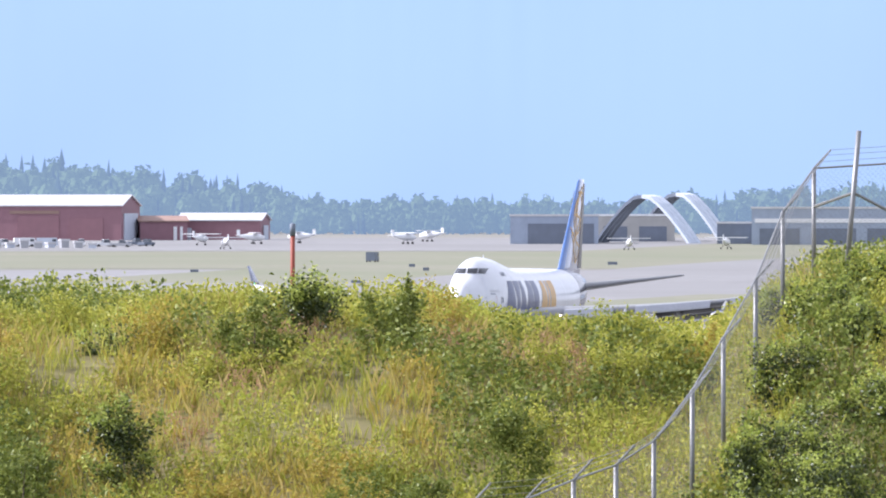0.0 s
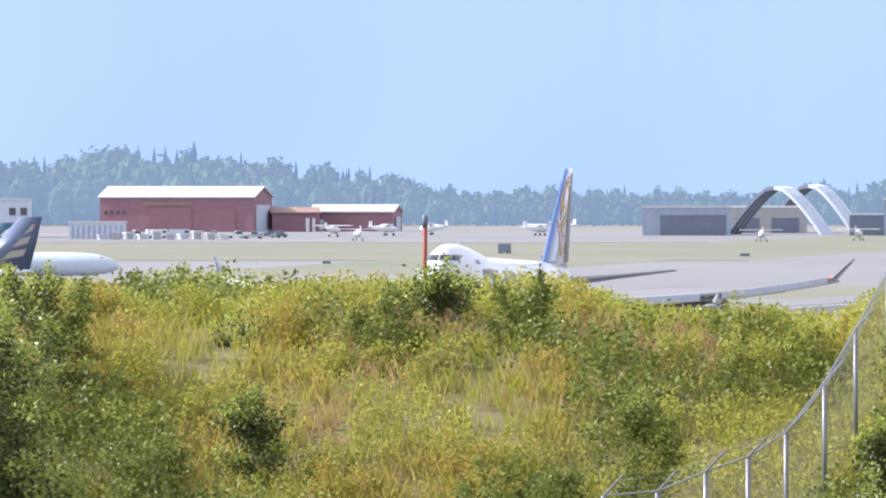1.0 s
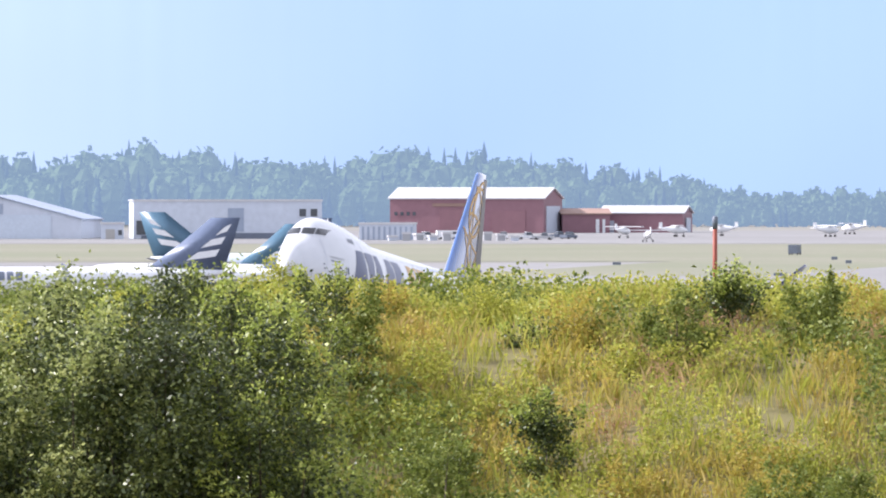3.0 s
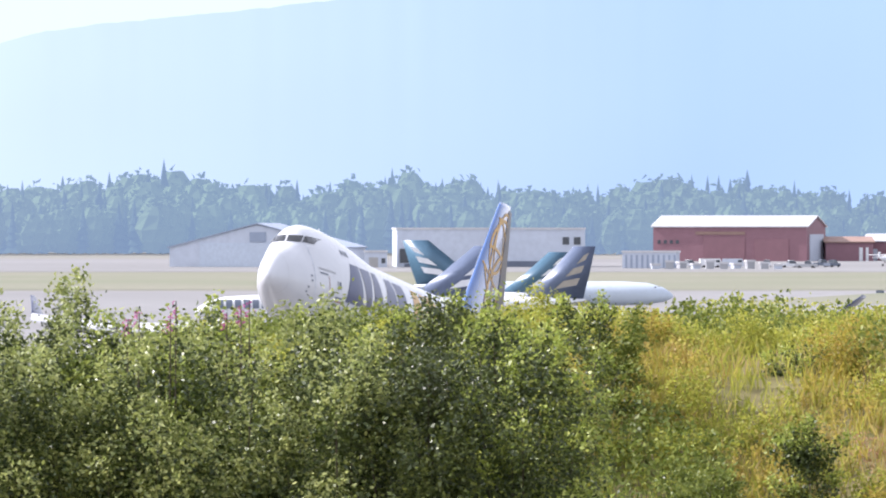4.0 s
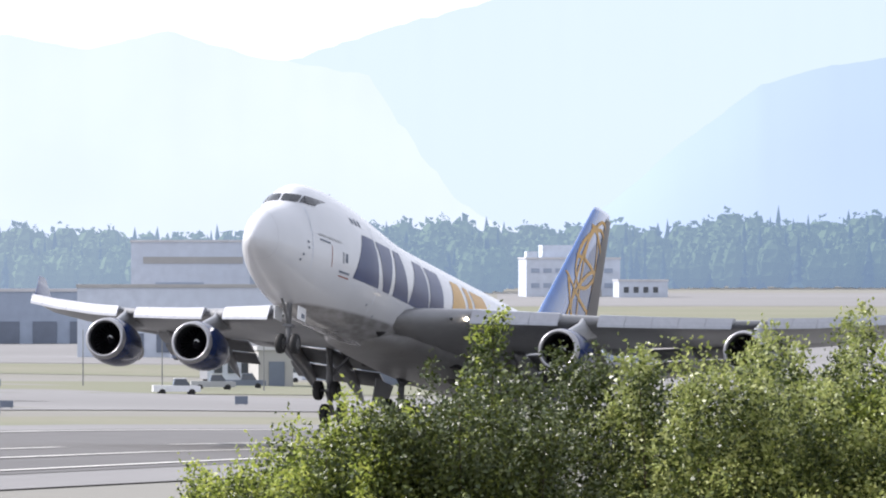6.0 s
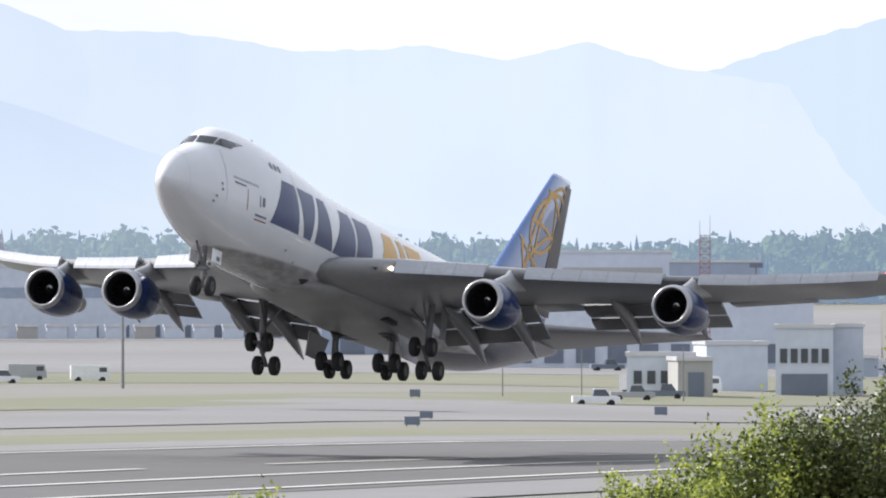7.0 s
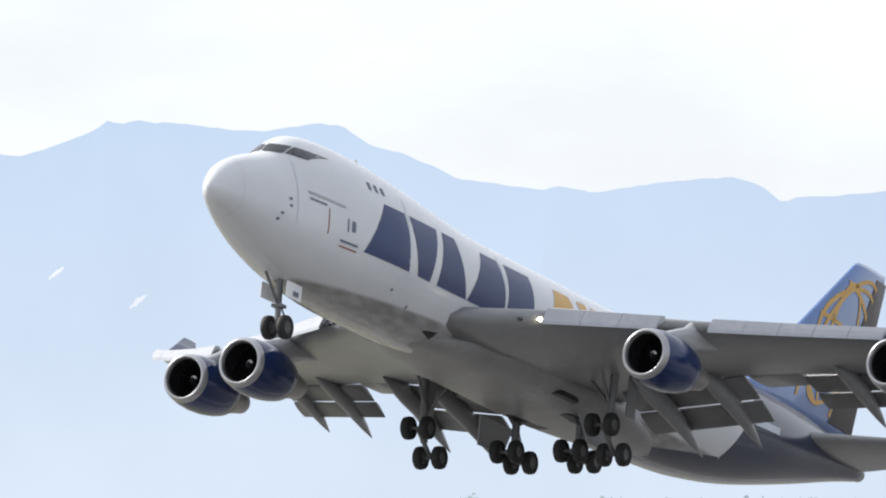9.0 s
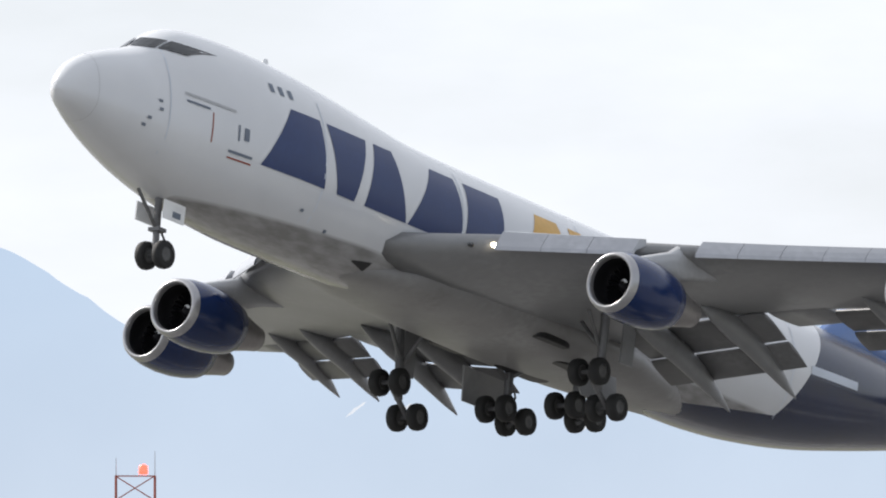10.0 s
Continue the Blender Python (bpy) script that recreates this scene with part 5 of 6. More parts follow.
def lattice(u, r, top, w, mat, label, lamp=False):
    h = thing("lattice_mast", label, "mast", facing(u, r))
    b = Bag(mat)
    n_ = int(top / (w * .62))
    legs = [(w / 2, w / 2), (-w / 2, w / 2), (-w / 2, -w / 2), (w / 2, -w / 2)]
    for x, y in legs:
        b.tube((x, y, 0), (x, y, top), w * .045, w * .035, 5)
    for i in range(n_):
        z0, z1 = top * i / n_, top * (i + 1) / n_
        for j in range(4):
            p, q = legs[j], legs[(j + 1) % 4]
            b.tube((*p, z0), (*q, z1), w * .02, w * .02, 4)
            b.tube((*p, z1), (*q, z1), .05, .05, 4)
    part("frame", b, h, "welded lattice frame")
    a = Bag(M["galv"])
    for x, y, e in ((w / 2, w / 2, 3.0), (-w / 2, w / 2, 2.2)):
        a.tube((x, y, top), (x, y, top + e), .05, .03, 5)
    part("aerial", a, h)
    if lamp:
        q = Bag(RED_GLOW, True)
        q.lathe([(0, .5), (.3, .55), (1.0, .5), (1.2, .1)], (w * .2, 0, top + .2), 2, 12, True)
        part("beacon", q, h, "red warning beacon")


lattice(2882, 1500, rise(112, 1500) - 2.0, 1.5, M["rust"], "red and white lattice radio mast")
lattice(8227, 1200, rise(384, 1200) - 2.0, 4.6, M["rust"], "rust-red lattice mast with a red beacon", True)


def lamp_pole(u, r, top):
    h = thing("light_mast", "tall apron floodlight mast", "light mast", facing(u, r), "apron light masts")
    b = Bag(M["galv"])
    b.tube((0, 0, 0), (0, 0, top), .22, .12, 7)
    part("pole", b, h)
    c = Bag(M["slate"])
    c.box(-1.2, 1.2, -.3, .3, top - .1, top + .7, .1)
    part("lamp_head", c, h)


for u_, r_, t_ in ((4149, 1500, 9), (5014, 1650, 15), (5434, 1750, 18), (5992, 1800, 18), (5027, 1850, 17), (5470, 1850, 17), (3912, 1250, 12), (2792, 1700, 16)):
    lamp_pole(u_, r_, t_)


# ---- parked jets, vehicles and field furniture ----
def parked_jet(u, r, length, turn, body_mat, tail_mat, label, tail_mark=None, title=None, nose_left=True, tall=.19):
    """A wide-bodied jet at rest, x along the body to its nose."""
    x, y = place(u / UNIT, r)
    ob = thing("parked_jet", label, "aeroplane", pose(x, y, gz(x, y) + .05, 0, 0, u / UNIT + (180 if nose_left else 0) + turn), "parked jets")
    w = length * .047
    zc = w + length * .034
    b = Bag(body_mat, True)
    rings = []
    for t, k_, dz in ((-.5, .12, .6), (-.44, .35, .45), (-.34, .7, .22), (-.2, .97, .02), (0, 1, 0), (.3, 1, 0), (.4, .9, -.02), (.46, .62, -.1), (.49, .3, -.18), (.5, .06, -.22)):
        rings.append([(t * length, w * k_ * math.cos(2 * math.pi * i / 18), zc + dz * w + w * k_ * math.sin(2 * math.pi * i / 18)) for i in range(18)])
    b.loft(rings)
    fus = part("fuselage", b, ob)
    t = Bag(tail_mat, True)
    h_ = length * tall
    zt = zc + w * .75
    t.loft([[(-length * a0, 0.0 + s_ * wd, z) if e == 0 else (-length * a1, 0, z) if e == 2 else (-length * (a0 * .6 + a1 * .4), s_ * wd, z) for e, s_ in ((0, 0), (1, 1), (2, 0), (1, -1))]
            for z, a0, a1, wd in ((zt, .22, .49, .25), (zt + h_ * .5, .34, .52, .18), (zt + h_, .445, .545, .1))])
    fn = part("fin", t, ob)
    if tail_mark is not None:
        for s_ in (1, -1):
            for q in range(3):
                m_ = Bag(tail_mark)
                z0 = zt + h_ * (.18 + .24 * q)
                m_.add([(-length * (.36 + .05 * q), s_ * .32, z0), (-length * (.40 + .045 * q), s_ * .32, z0 + h_ * .16), (-length * (.475 + .02 * q), s_ * .3, z0 + h_ * .22), (-length * (.46 + .02 * q), s_ * .3, z0 + h_ * .08)], [(0, 1, 2, 3)])
                part("tail_stripe", m_, fn, "plain curved tail stripe")
    for s_ in (1, -1):
        g_ = Bag(M["wing"], True)
        g_.loft([[(length * q0, s_ * y_, z + .02), (length * (q0 * .7 + q1 * .3), s_ * y_, z + th), (length * q1, s_ * y_, z), (length * (q0 * .7 + q1 * .3), s_ * y_, z - th)] for q0, q1, y_, z, th in ((.16, -.07, w * .6, zc - w * .5, .7), (-.02, -.1, length * .2, zc - w * .2, .4), (-.17, -.21, length * .45, zc + w * .3, .15))])
        part("wing", g_, ob, "swept grey wing")
        e = Bag(tail_mat, True)
        e.lathe([(0, 1.1), (-.2, 1.3), (-1.5, 1.4), (-3.2, 1.1), (-4.2, .6)], (length * .1, s_ * length * .155, zc - w * .95), 0, 16, True)
        part("engine", e, ob, "engine nacelle")
        st2 = Bag(M["wing"], True)
        st2.loft([[(-length * .40, s_ * w * .3, zc + w * .3), (-length * .44, s_ * w * .3, zc + w * .42), (-length * .485, s_ * w * .3, zc + w * .3), (-length * .44, s_ * w * .3, zc + w * .2)],
                  [(-length * .49, s_ * length * .16, zc + w * .6), (-length * .5, s_ * length * .16, zc + w * .63), (-length * .515, s_ * length * .16, zc + w * .6), (-length * .5, s_ * length * .16, zc + w * .57)]])
        part("tailplane", st2, ob)
        for px in (.36, -.03):
            gear = Bag(M["strut"])
            gear.tube((length * px, s_ * (.3 if px > 0 else w), 0.5), (length * px, s_ * (.3 if px > 0 else w), zc - w * .5), .18, .18, 6)
            gb = part("gear_leg", gear, ob)
            wh = Bag(M["tyre"], True)
            wh.lathe([(-.35, .3), (-.3, .55), (.3, .55), (.35, .3)], (length * px, s_ * (.3 if px > 0 else w), .55), 1, 14, True)
            part("wheel", wh, gb, "black tyre")
        gl = Bag(M["glass"])
        gl.add([(length * .462, s_ * w * .12, zc + w * .38), (length * .437, s_ * w * .5, zc + w * .38), (length * .425, s_ * w * .56, zc + w * .56), (length * .447, s_ * w * .14, zc + w * .6)], [(0, 1, 2, 3)])
        part("cockpit_window", gl, fus, "dark cockpit glazing")
        if title:
            for q, (mat, x0, x1) in enumerate(title):
                tb = Bag(mat)
                v = []
                for j in range(5):
                    a = radians(2 + 10 * j)
                    v += [(length * x0, s_ * (w * math.cos(a) + .05), zc + w * math.sin(a)), (length * x1, s_ * (w * math.cos(a) + .05), zc + w * math.sin(a))]
                tb.add(v, [(2 * j, 2 * j + 1, 2 * j + 3, 2 * j + 2) for j in range(4)])
                part("title_block", tb, fus, "plain coloured title block")
    return ob


T1 = [(M["purple"], .06, .165), (M["orange"], .17, .26)]
for u_, t_ in ((4707, -8), (5084, -6), (5617, -12), (6050, -14)):
    jet_ = parked_jet(u_, 1700, 50, t_, M["white"], M["purple"], "white three-engined cargo jet with a tall purple tail on the apron", None, T1, False, .21)
    b_ = Bag(M["white"], True)
    b_.lathe([(.2, 1.15), (0, 1.35), (-2.0, 1.5), (-5.5, 1.25), (-7.2, .75)], (-15.2, 0, 8.6), 0, 18)
    pod_ = part("tail_engine", b_, jet_, "white engine pod at the foot of the fin")
    b_ = Bag(M["dark"], True)
    b_.lathe([(.1, 1.1), (-.8, 1.0), (-.8, .05)], (-15.2, 0, 8.6), 0, 18)
    part("inlet", b_, pod_, "dark engine inlet")
M["brick_tan"] = plain("tan_tail_paint", (0.40, 0.36, 0.30), (0.34, 0.31, 0.27), 0.4, 0, 0.2, 2)
# Navy of the far tails, lifted by haze put into the paint.
M["tail_blue"] = plain("hazed_blue_tail_paint", (0.15, 0.19, 0.29), (0.12, 0.155, 0.24), 0.4, 0, 0.2, 2)
STR = [(M["slate"], .20 + .03 * i, .222 + .03 * i) for i in range(8)]
parked_jet(1390, 1500, 44, 8, M["white"], M["tail_blue"], "white jet with striped navy tail and dark title blocks", M["white"], STR, True, .176)
parked_jet(1200, 1650, 36, 4, M["white"], M["teal"], "white jet with a teal and white tail", M["white"], None, True)
parked_jet(1158, 1590, 35, 4, M["white"], M["tail_blue"], "white jet with a navy and tan tail", M["brick_tan"], None, True, .235)
parked_jet(1035, 1720, 44, -3, M["jet_shade"], M["teal"], "jet with shade and haze in its pale blue-grey paint, teal and white tail", M["white"], None, False, .17)


def prop_plane(u, r, turn, label):
    ob = thing("light_aircraft", label, "aeroplane", facing(u, r, turn), "light aircraft")
    b = Bag(M["white"], True)
    b.loft([[(t * 7, k_ * math.cos(2 * math.pi * i / 12), 1.9 + dz + k_ * 1.15 * math.sin(2 * math.pi * i / 12)) for i in range(12)] for t, k_, dz in ((-.5, .12, .4), (-.2, .5, .15), (.1, .85, 0), (.35, .7, -.1), (.5, .3, -.15))])
    part("fuselage", b, ob)
    w = Bag(M["white"])
    w.box(.3, 1.7, -5, 5, 2.85, 3.02)
    part("wing", w, ob)
    t = Bag(M["white"])
    t.box(-3.5, -2.7, -.08, .08, 2.2, 3.7)
    part("fin", t, ob)
    h_ = Bag(M["white"])
    h_.box(-3.6, -2.9, -1.7, 1.7, 2.3, 2.4)
    part("tailplane", h_, ob)
    for x, y in ((2.6, 0), (.6, 1.2), (.6, -1.2)):
        g_ = Bag(M["tyre"], True)
        g_.lathe([(-.12, .15), (-.1, .34), (.1, .34), (.12, .15)], (x, y, .34), 1, 12, True)
        wv = part("wheel", g_, ob)
        s_ = Bag(M["strut"])
        s_.tube((x, y, .34), (x, y * .4, 1.4), .07, .07, 5)
        part("strut", s_, wv)


for u_, r_, t_ in ((384, 2380, 100), (340, 2500, 10), (250, 2520, 170), (430, 2470, 60), (70, 2500, 30), (20, 2560, 150), (-330, 2360, 95), (-500, 2380, 80)):
    prop_plane(u_, r_, t_, "small white high-wing light aircraft")


def car(u, r, turn, mat, label, van=False):
    ob = thing("van" if van else "pickup_truck", label, "vehicle", facing(u, r, turn), "field vehicles")
    b = Bag(mat)
    h_ = 2.3 if van else 1.15
    b.add([(-2.6, -.95, .45), (2.6, -.95, .45), (2.6, -.95, 1.05), (2.3, -.95, h_ if van else 1.1), (-2.6, -.95, h_), (-2.6, .95, .45), (2.6, .95, .45), (2.6, .95, 1.05), (2.3, .95, h_ if van else 1.1), (-2.6, .95, h_)],
          [(0, 1, 2, 3, 4), (9, 8, 7, 6, 5), (0, 5, 6, 1), (1, 6, 7, 2), (2, 7, 8, 3), (3, 8, 9, 4), (4, 9, 5, 0)])
    part("body", b, ob)
    c = Bag(M["window"])
    if van:
        c.box(1.2, 2.2, -.97, .97, 1.4, 2.0)
    else:
        c.add([(-.4, -.85, 1.12), (1.5, -.85, 1.12), (1.0, -.72, 1.85), (-.2, -.72, 1.85), (-.4, .85, 1.12), (1.5, .85, 1.12), (1.0, .72, 1.85), (-.2, .72, 1.85)], [(0, 1, 2, 3), (7, 6, 5, 4), (0, 3, 7, 4), (1, 5, 6, 2)])
    part("cab_glass", c, ob, "dark cab glass")
    rf = Bag(mat)
    if not van:
        rf.box(-.25, 1.05, -.74, .74, 1.85, 1.93)
        part("roof", rf, ob)
    for x in (-1.6, 1.65):
        for y in (-.85, .85):
            w = Bag(M["tyre"], True)
            w.lathe([(-.12, .2), (-.11, .38), (.11, .38), (.12, .2)], (x, y, .38), 1, 14, True)
            part("wheel", w, ob)


for u_, r_, t_, m_, v_ in ((3075, 1110, 5, "white", False), (5120 - 990, 1330, 8, "white", False), (600, 2440, 20, "white", False), (570, 2430, -10, "grey", False), (640, 2450, 90, "white", False), (545, 2460, 30, "slate", False), (525, 2450, 60, "slate", False), (125, 2130, 80, "slate", True), (3010, 1180, 4, "grey", False),
                           (3055, 1560, 10, "slate", False), (3970, 1360, 5, "white", True), (2890, 1300, 20, "white", True), (4080, 1380, 0, "grey", True), (700, 2440, 0, "offwhite", True), (740, 2440, 10, "white", True), (780, 2450, 40, "white", False), (3000, 1290, 50, "grey", True), (2955, 1210, 0, "slate", False)):
    car(u_, r_, t_, M[m_], "white pickup truck on the apron" if m_ == "white" and not v_ else "grey service vehicle on the apron", v_)


def field_sign(u, r, w=1.6, h_=1.0):
    ob = thing("runway_sign", "low dark boxed runway guidance sign", "sign", facing(u, r), "runway signs")
    b = Bag(M["slate"])
    b.box(-w / 2, w / 2, -.15, .15, .3, .3 + h_, .04)
    part("panel", b, ob)
    for x in (-w * .35, w * .35):
        l2 = Bag(M["galv"])
        l2.tube((x, 0, -.1), (x, 0, .35), .05, .05, 6)
        part("leg", l2, ob)


for u_, r_, w_, h_ in ((2960, 1010, 1.3, .8), (3400, 840, 1.3, .7), (3395, 1130, 1.2, .8), (4226, 870, 2.6, .4), (3375, 905, 1.2, .6), (690, 1880, 2.2, .5), (440, 1980, 1.6, .5), (150, 1850, 2.6, .5), (55, 2050, 1.2, .6), (30, 2000, 1.2, .6), (540, 1800, 1.2, .6), (-300, 2080, 2.0, .6)):
    field_sign(u_, r_, w_, h_)

shed = gable_hall("green_shed", "dark green metal shed by the apron", 4735, 4510, 1180, 2.6, 3.1, 6, M["green"], M["green"], 6, False, doors=[(-5, -3.8, 0, 2.0, M["slate"], "door")], windows=[(-2, -1.2, 1.0, 1.8), (2, 2.8, 1.0, 1.8)])
for i_, u_ in enumerate((4880, 4850, 4815, 4460, 4430, 4395, 4360)):
    flat_block("cargo_container", "small white cargo container on the apron", u_ + 12, u_ - 12, 1200 + 6 * (i_ % 3), 1.7, 2.2, M["offwhite"], 8 * (i_ % 3), 0.15, (), None, "cargo containers")
for i_, u_ in enumerate(range(3560, 4300, 52)):
    flat_block("dock_trailer", "pale freight trailer parked at the docks", u_ + 18, u_ - 18, 2010, 2.9, 2.6, M["beige"] if i_ % 4 == 2 else M["offwhite"], 4, 0.5, (), None, "dock trailers")
for i_, u_ in enumerate(range(620, 860, 24)):
    flat_block("ground_crate", "small white crate and cart by the hangar", u_ + 7, u_ - 7, 2400 + 5 * (i_ % 4), 1.0 + .4 * (i_ % 3), 1.6, M["grey" if i_ % 3 else "offwhite"], 10 * (i_ % 4), 0.15, (), None, "ground crates")
for u_ in (5950, 4300, 4650, 3100, 3240, 2480, 2920):
    x_, y_ = place(u_ / UNIT, 1180)
    m_ = thing("wind_mast", "thin steel airfield mast", "mast", pose(x_, y_, gz(x_, y_)), "field masts")
    b_ = Bag(M["galv"])
    b_.tube((0, 0, 0), (0, 0, 6.5), .09, .05, 6)
    part("pole", b_, m_)


# ---- the weedy bank in front ----
def leaf_mesh(name, pos, size, mat, rng, slim=0.55, up=0.3):
    """Diamond leaves at pos (n,3), each a pair of triangles with its own tilt."""
    n = len(pos)
    a = rng.normal(size=(n, 3))
    a[:, 2] = a[:, 2] * 0.7 + up
    a /= np.linalg.norm(a, axis=1)[:, None]
    b = np.cross(a, rng.normal(size=(n, 3)))
    b /= np.linalg.norm(b, axis=1)[:, None] + 1e-9
    s = (size * rng.uniform(.6, 1.25, n))[:, None]
    bend = np.cross(a, b) * s * 0.18
    v = np.stack([pos, pos + a * s * .5 + b * s * slim * .5 + bend, pos + a * s, pos + a * s * .5 - b * s * slim * .5 + bend], 1).reshape(-1, 3)
    return quads(name, v, n, mat)


def quads(name, v, n, mat):
    me = bpy.data.meshes.new(name)
    me.vertices.add(len(v))
    me.vertices.foreach_set("co", v.astype(np.float32).ravel())
    me.loops.add(4 * n)
    me.loops.foreach_set("vertex_index", np.arange(4 * n, dtype=np.int32))
    me.polygons.add(n)
    me.polygons.foreach_set("loop_start", np.arange(0, 4 * n, 4, dtype=np.int32))
    me.materials.append(mat)
    me.update(calc_edges=True)
    me.validate()
    return me


def blade_mesh(name, pos, height, mat, rng, width=0.018):
    n = len(pos)
    az = rng.uniform(0, 2 * math.pi, n)
    h_ = height * rng.uniform(.55, 1.2, n)
    lean = rng.normal(size=(n, 2)) * .22 * h_[:, None]
    side = np.stack([np.cos(az), np.sin(az), np.zeros(n)], 1) * width
    mid = pos + np.concatenate([lean * .4, (h_ * .6)[:, None]], 1)
    tip = pos + np.concatenate([lean, h_[:, None]], 1)
    v = np.stack([pos - side * .7, pos + side * .7, mid + side * .6, tip - side * .3], 1).reshape(-1, 3)
    return quads(name, v, n, mat)


rng = np.random.default_rng(5)


def scatter(n, az0, az1, r0, r1):
    az, r = np.radians(rng.uniform(az0, az1, n)), rng.uniform(r0, r1, n)
    x, y = -r * np.sin(az), r * np.cos(az)
    return np.stack([x, y, ground_z(x, y)], 1)


def patchy(p, scale, seed):
    return np.array([noise.noise((q[0] * scale, q[1] * scale * .7, seed)) for q in p])


# The bank's cover changes in patches: bearing and range of the centre, and how far each reaches.
AMBER_AT = [(520, 190.5, 75, 3.2), (640, 187, 70, 3.0), (860, 194, 110, 3.5), (1010, 190, 60, 4.0), (300, 184, 90, 2.5), (690, 178, 80, 3.0), (60, 190, 50, 3.0)]
DRY_AT = [(350, 192, 75, 2.4), (255, 195.5, 90, 1.6), (-20, 196, 60, 2.0), (430, 188, 60, 1.8), (-180, 194, 90, 1.8)]
LUSH_AT = [(170, 178, 70, 3.0), (760, 180, 120, 3.5), (950, 184, 80, 5.0), (110, 195, 60, 1.6), (250, 196.5, 55, 1.2), (460, 194.5, 55, 1.2), (-60, 188, 50, 2.2), (-690, 190, 90, 9.0), (1200, 190, 140, 9.0)]


def patch_of(p, spots):
    """How strongly each point lies in the given patches, with ragged edges."""
    u_, r_ = bearing(p[:, 0], p[:, 1]) * UNIT, np.hypot(p[:, 0], p[:, 1])
    w = np.zeros(len(p))
    for cu, cr, du, dr in spots:
        w = np.maximum(w, np.exp(-((u_ - cu) / du) ** 2 - ((r_ - cr) / dr) ** 2))
    return w + 0.28 * patchy(p, 0.5, 31.0) + 0.15 * patchy(p, 1.6, 37.0)


# weeds: clumps of stems with leaves
base = scatter(24000, -2.75, 8.2, 168, 208)
base = base[patchy(base, 0.35, 2.0) > -0.35]
w_amber, w_dry, w_lush = patch_of(base, AMBER_AT), patch_of(base, DRY_AT), patch_of(base, LUSH_AT)
kind_of = np.where(w_dry > .45, 3, np.where(w_lush > .5, 1, np.where(w_amber > .4, 2, 0)))
kind_of[(kind_of == 0) & (patchy(base, 0.16, 4.0) < -.22)] = 1
thin = (kind_of != 3) | (rng.uniform(0, 1, len(base)) < .55)
base, kind_of = base[thin], kind_of[thin]
hgt = 0.34 + 0.34 * np.clip(patchy(base, 0.22, 9.0) + .3, 0, 1) + rng.uniform(0, .25, len(base))
hgt *= np.where(kind_of == 3, .7, np.where(kind_of == 1, 1.25, 1.0))
k = 13
idx = np.repeat(np.arange(len(base)), k)
u = rng.uniform(.1, 1, len(idx))
pos = base[idx] + np.stack([rng.normal(0, .085, len(idx)), rng.normal(0, .085, len(idx)), u * hgt[idx]], 1)
kinds = kind_of[idx]
thing("weeds", "yellow-green leafy weeds covering the bank", "weeds", kind="stuff", data=leaf_mesh("weeds", pos[kinds == 0], 0.095, M["weed"], rng, .55, .4))
thing("dark_weeds", "darker green leafy weeds on the bank", "weeds", kind="stuff", data=leaf_mesh("dark_weeds", pos[kinds == 1], 0.12, M["weed_green"], rng))
thing("amber_weeds", "amber drying weeds in patches on the bank", "weeds", kind="stuff", data=leaf_mesh("amber_weeds", pos[kinds == 2], 0.09, M["amber"], rng, .45, .6))
thing("dry_weeds", "pinkish dry weeds on the bank's bare patches", "weeds", kind="stuff", data=leaf_mesh("dry_weeds", pos[kinds == 3], 0.09, M["dry"], rng, .35, .8))


def tufted(n, per):
    """Blades in tufts: n tufts with per blades each."""
    c = scatter(n, -2.75, 8.2, 168, 206)
    q = np.repeat(c, per, 0) + np.concatenate([rng.normal(0, .11, (n * per, 2)), np.zeros((n * per, 1))], 1)
    return c, q


c_, q_ = tufted(9000, 9)
keep_ = np.repeat(np.maximum(patch_of(c_, DRY_AT), patch_of(c_, AMBER_AT)) + rng.uniform(0, .45, len(c_)) > .33, 9)
thing("dry_grass", "straw-coloured tall dry grass on the bank", "grass", kind="stuff", data=blade_mesh("dry_grass", q_[keep_], 0.44, M["straw"], rng, .010))
c_, q_ = tufted(5200, 10)
keep_ = np.repeat(patch_of(c_, AMBER_AT) + rng.uniform(0, .3, len(c_)) > .4, 10)
thing("amber_grass", "golden tall grass in patches on the bank", "grass", kind="stuff", data=blade_mesh("amber_grass", q_[keep_], 0.46, M["amber"], rng, .010))
c_, q_ = tufted(8000, 9)
keep_ = np.repeat(patch_of(c_, DRY_AT) < .4, 9)
thing("green_grass", "fresh green grass on the bank", "grass", kind="stuff", data=blade_mesh("green_grass", q_[keep_], 0.42, M["weed"], rng, .010))


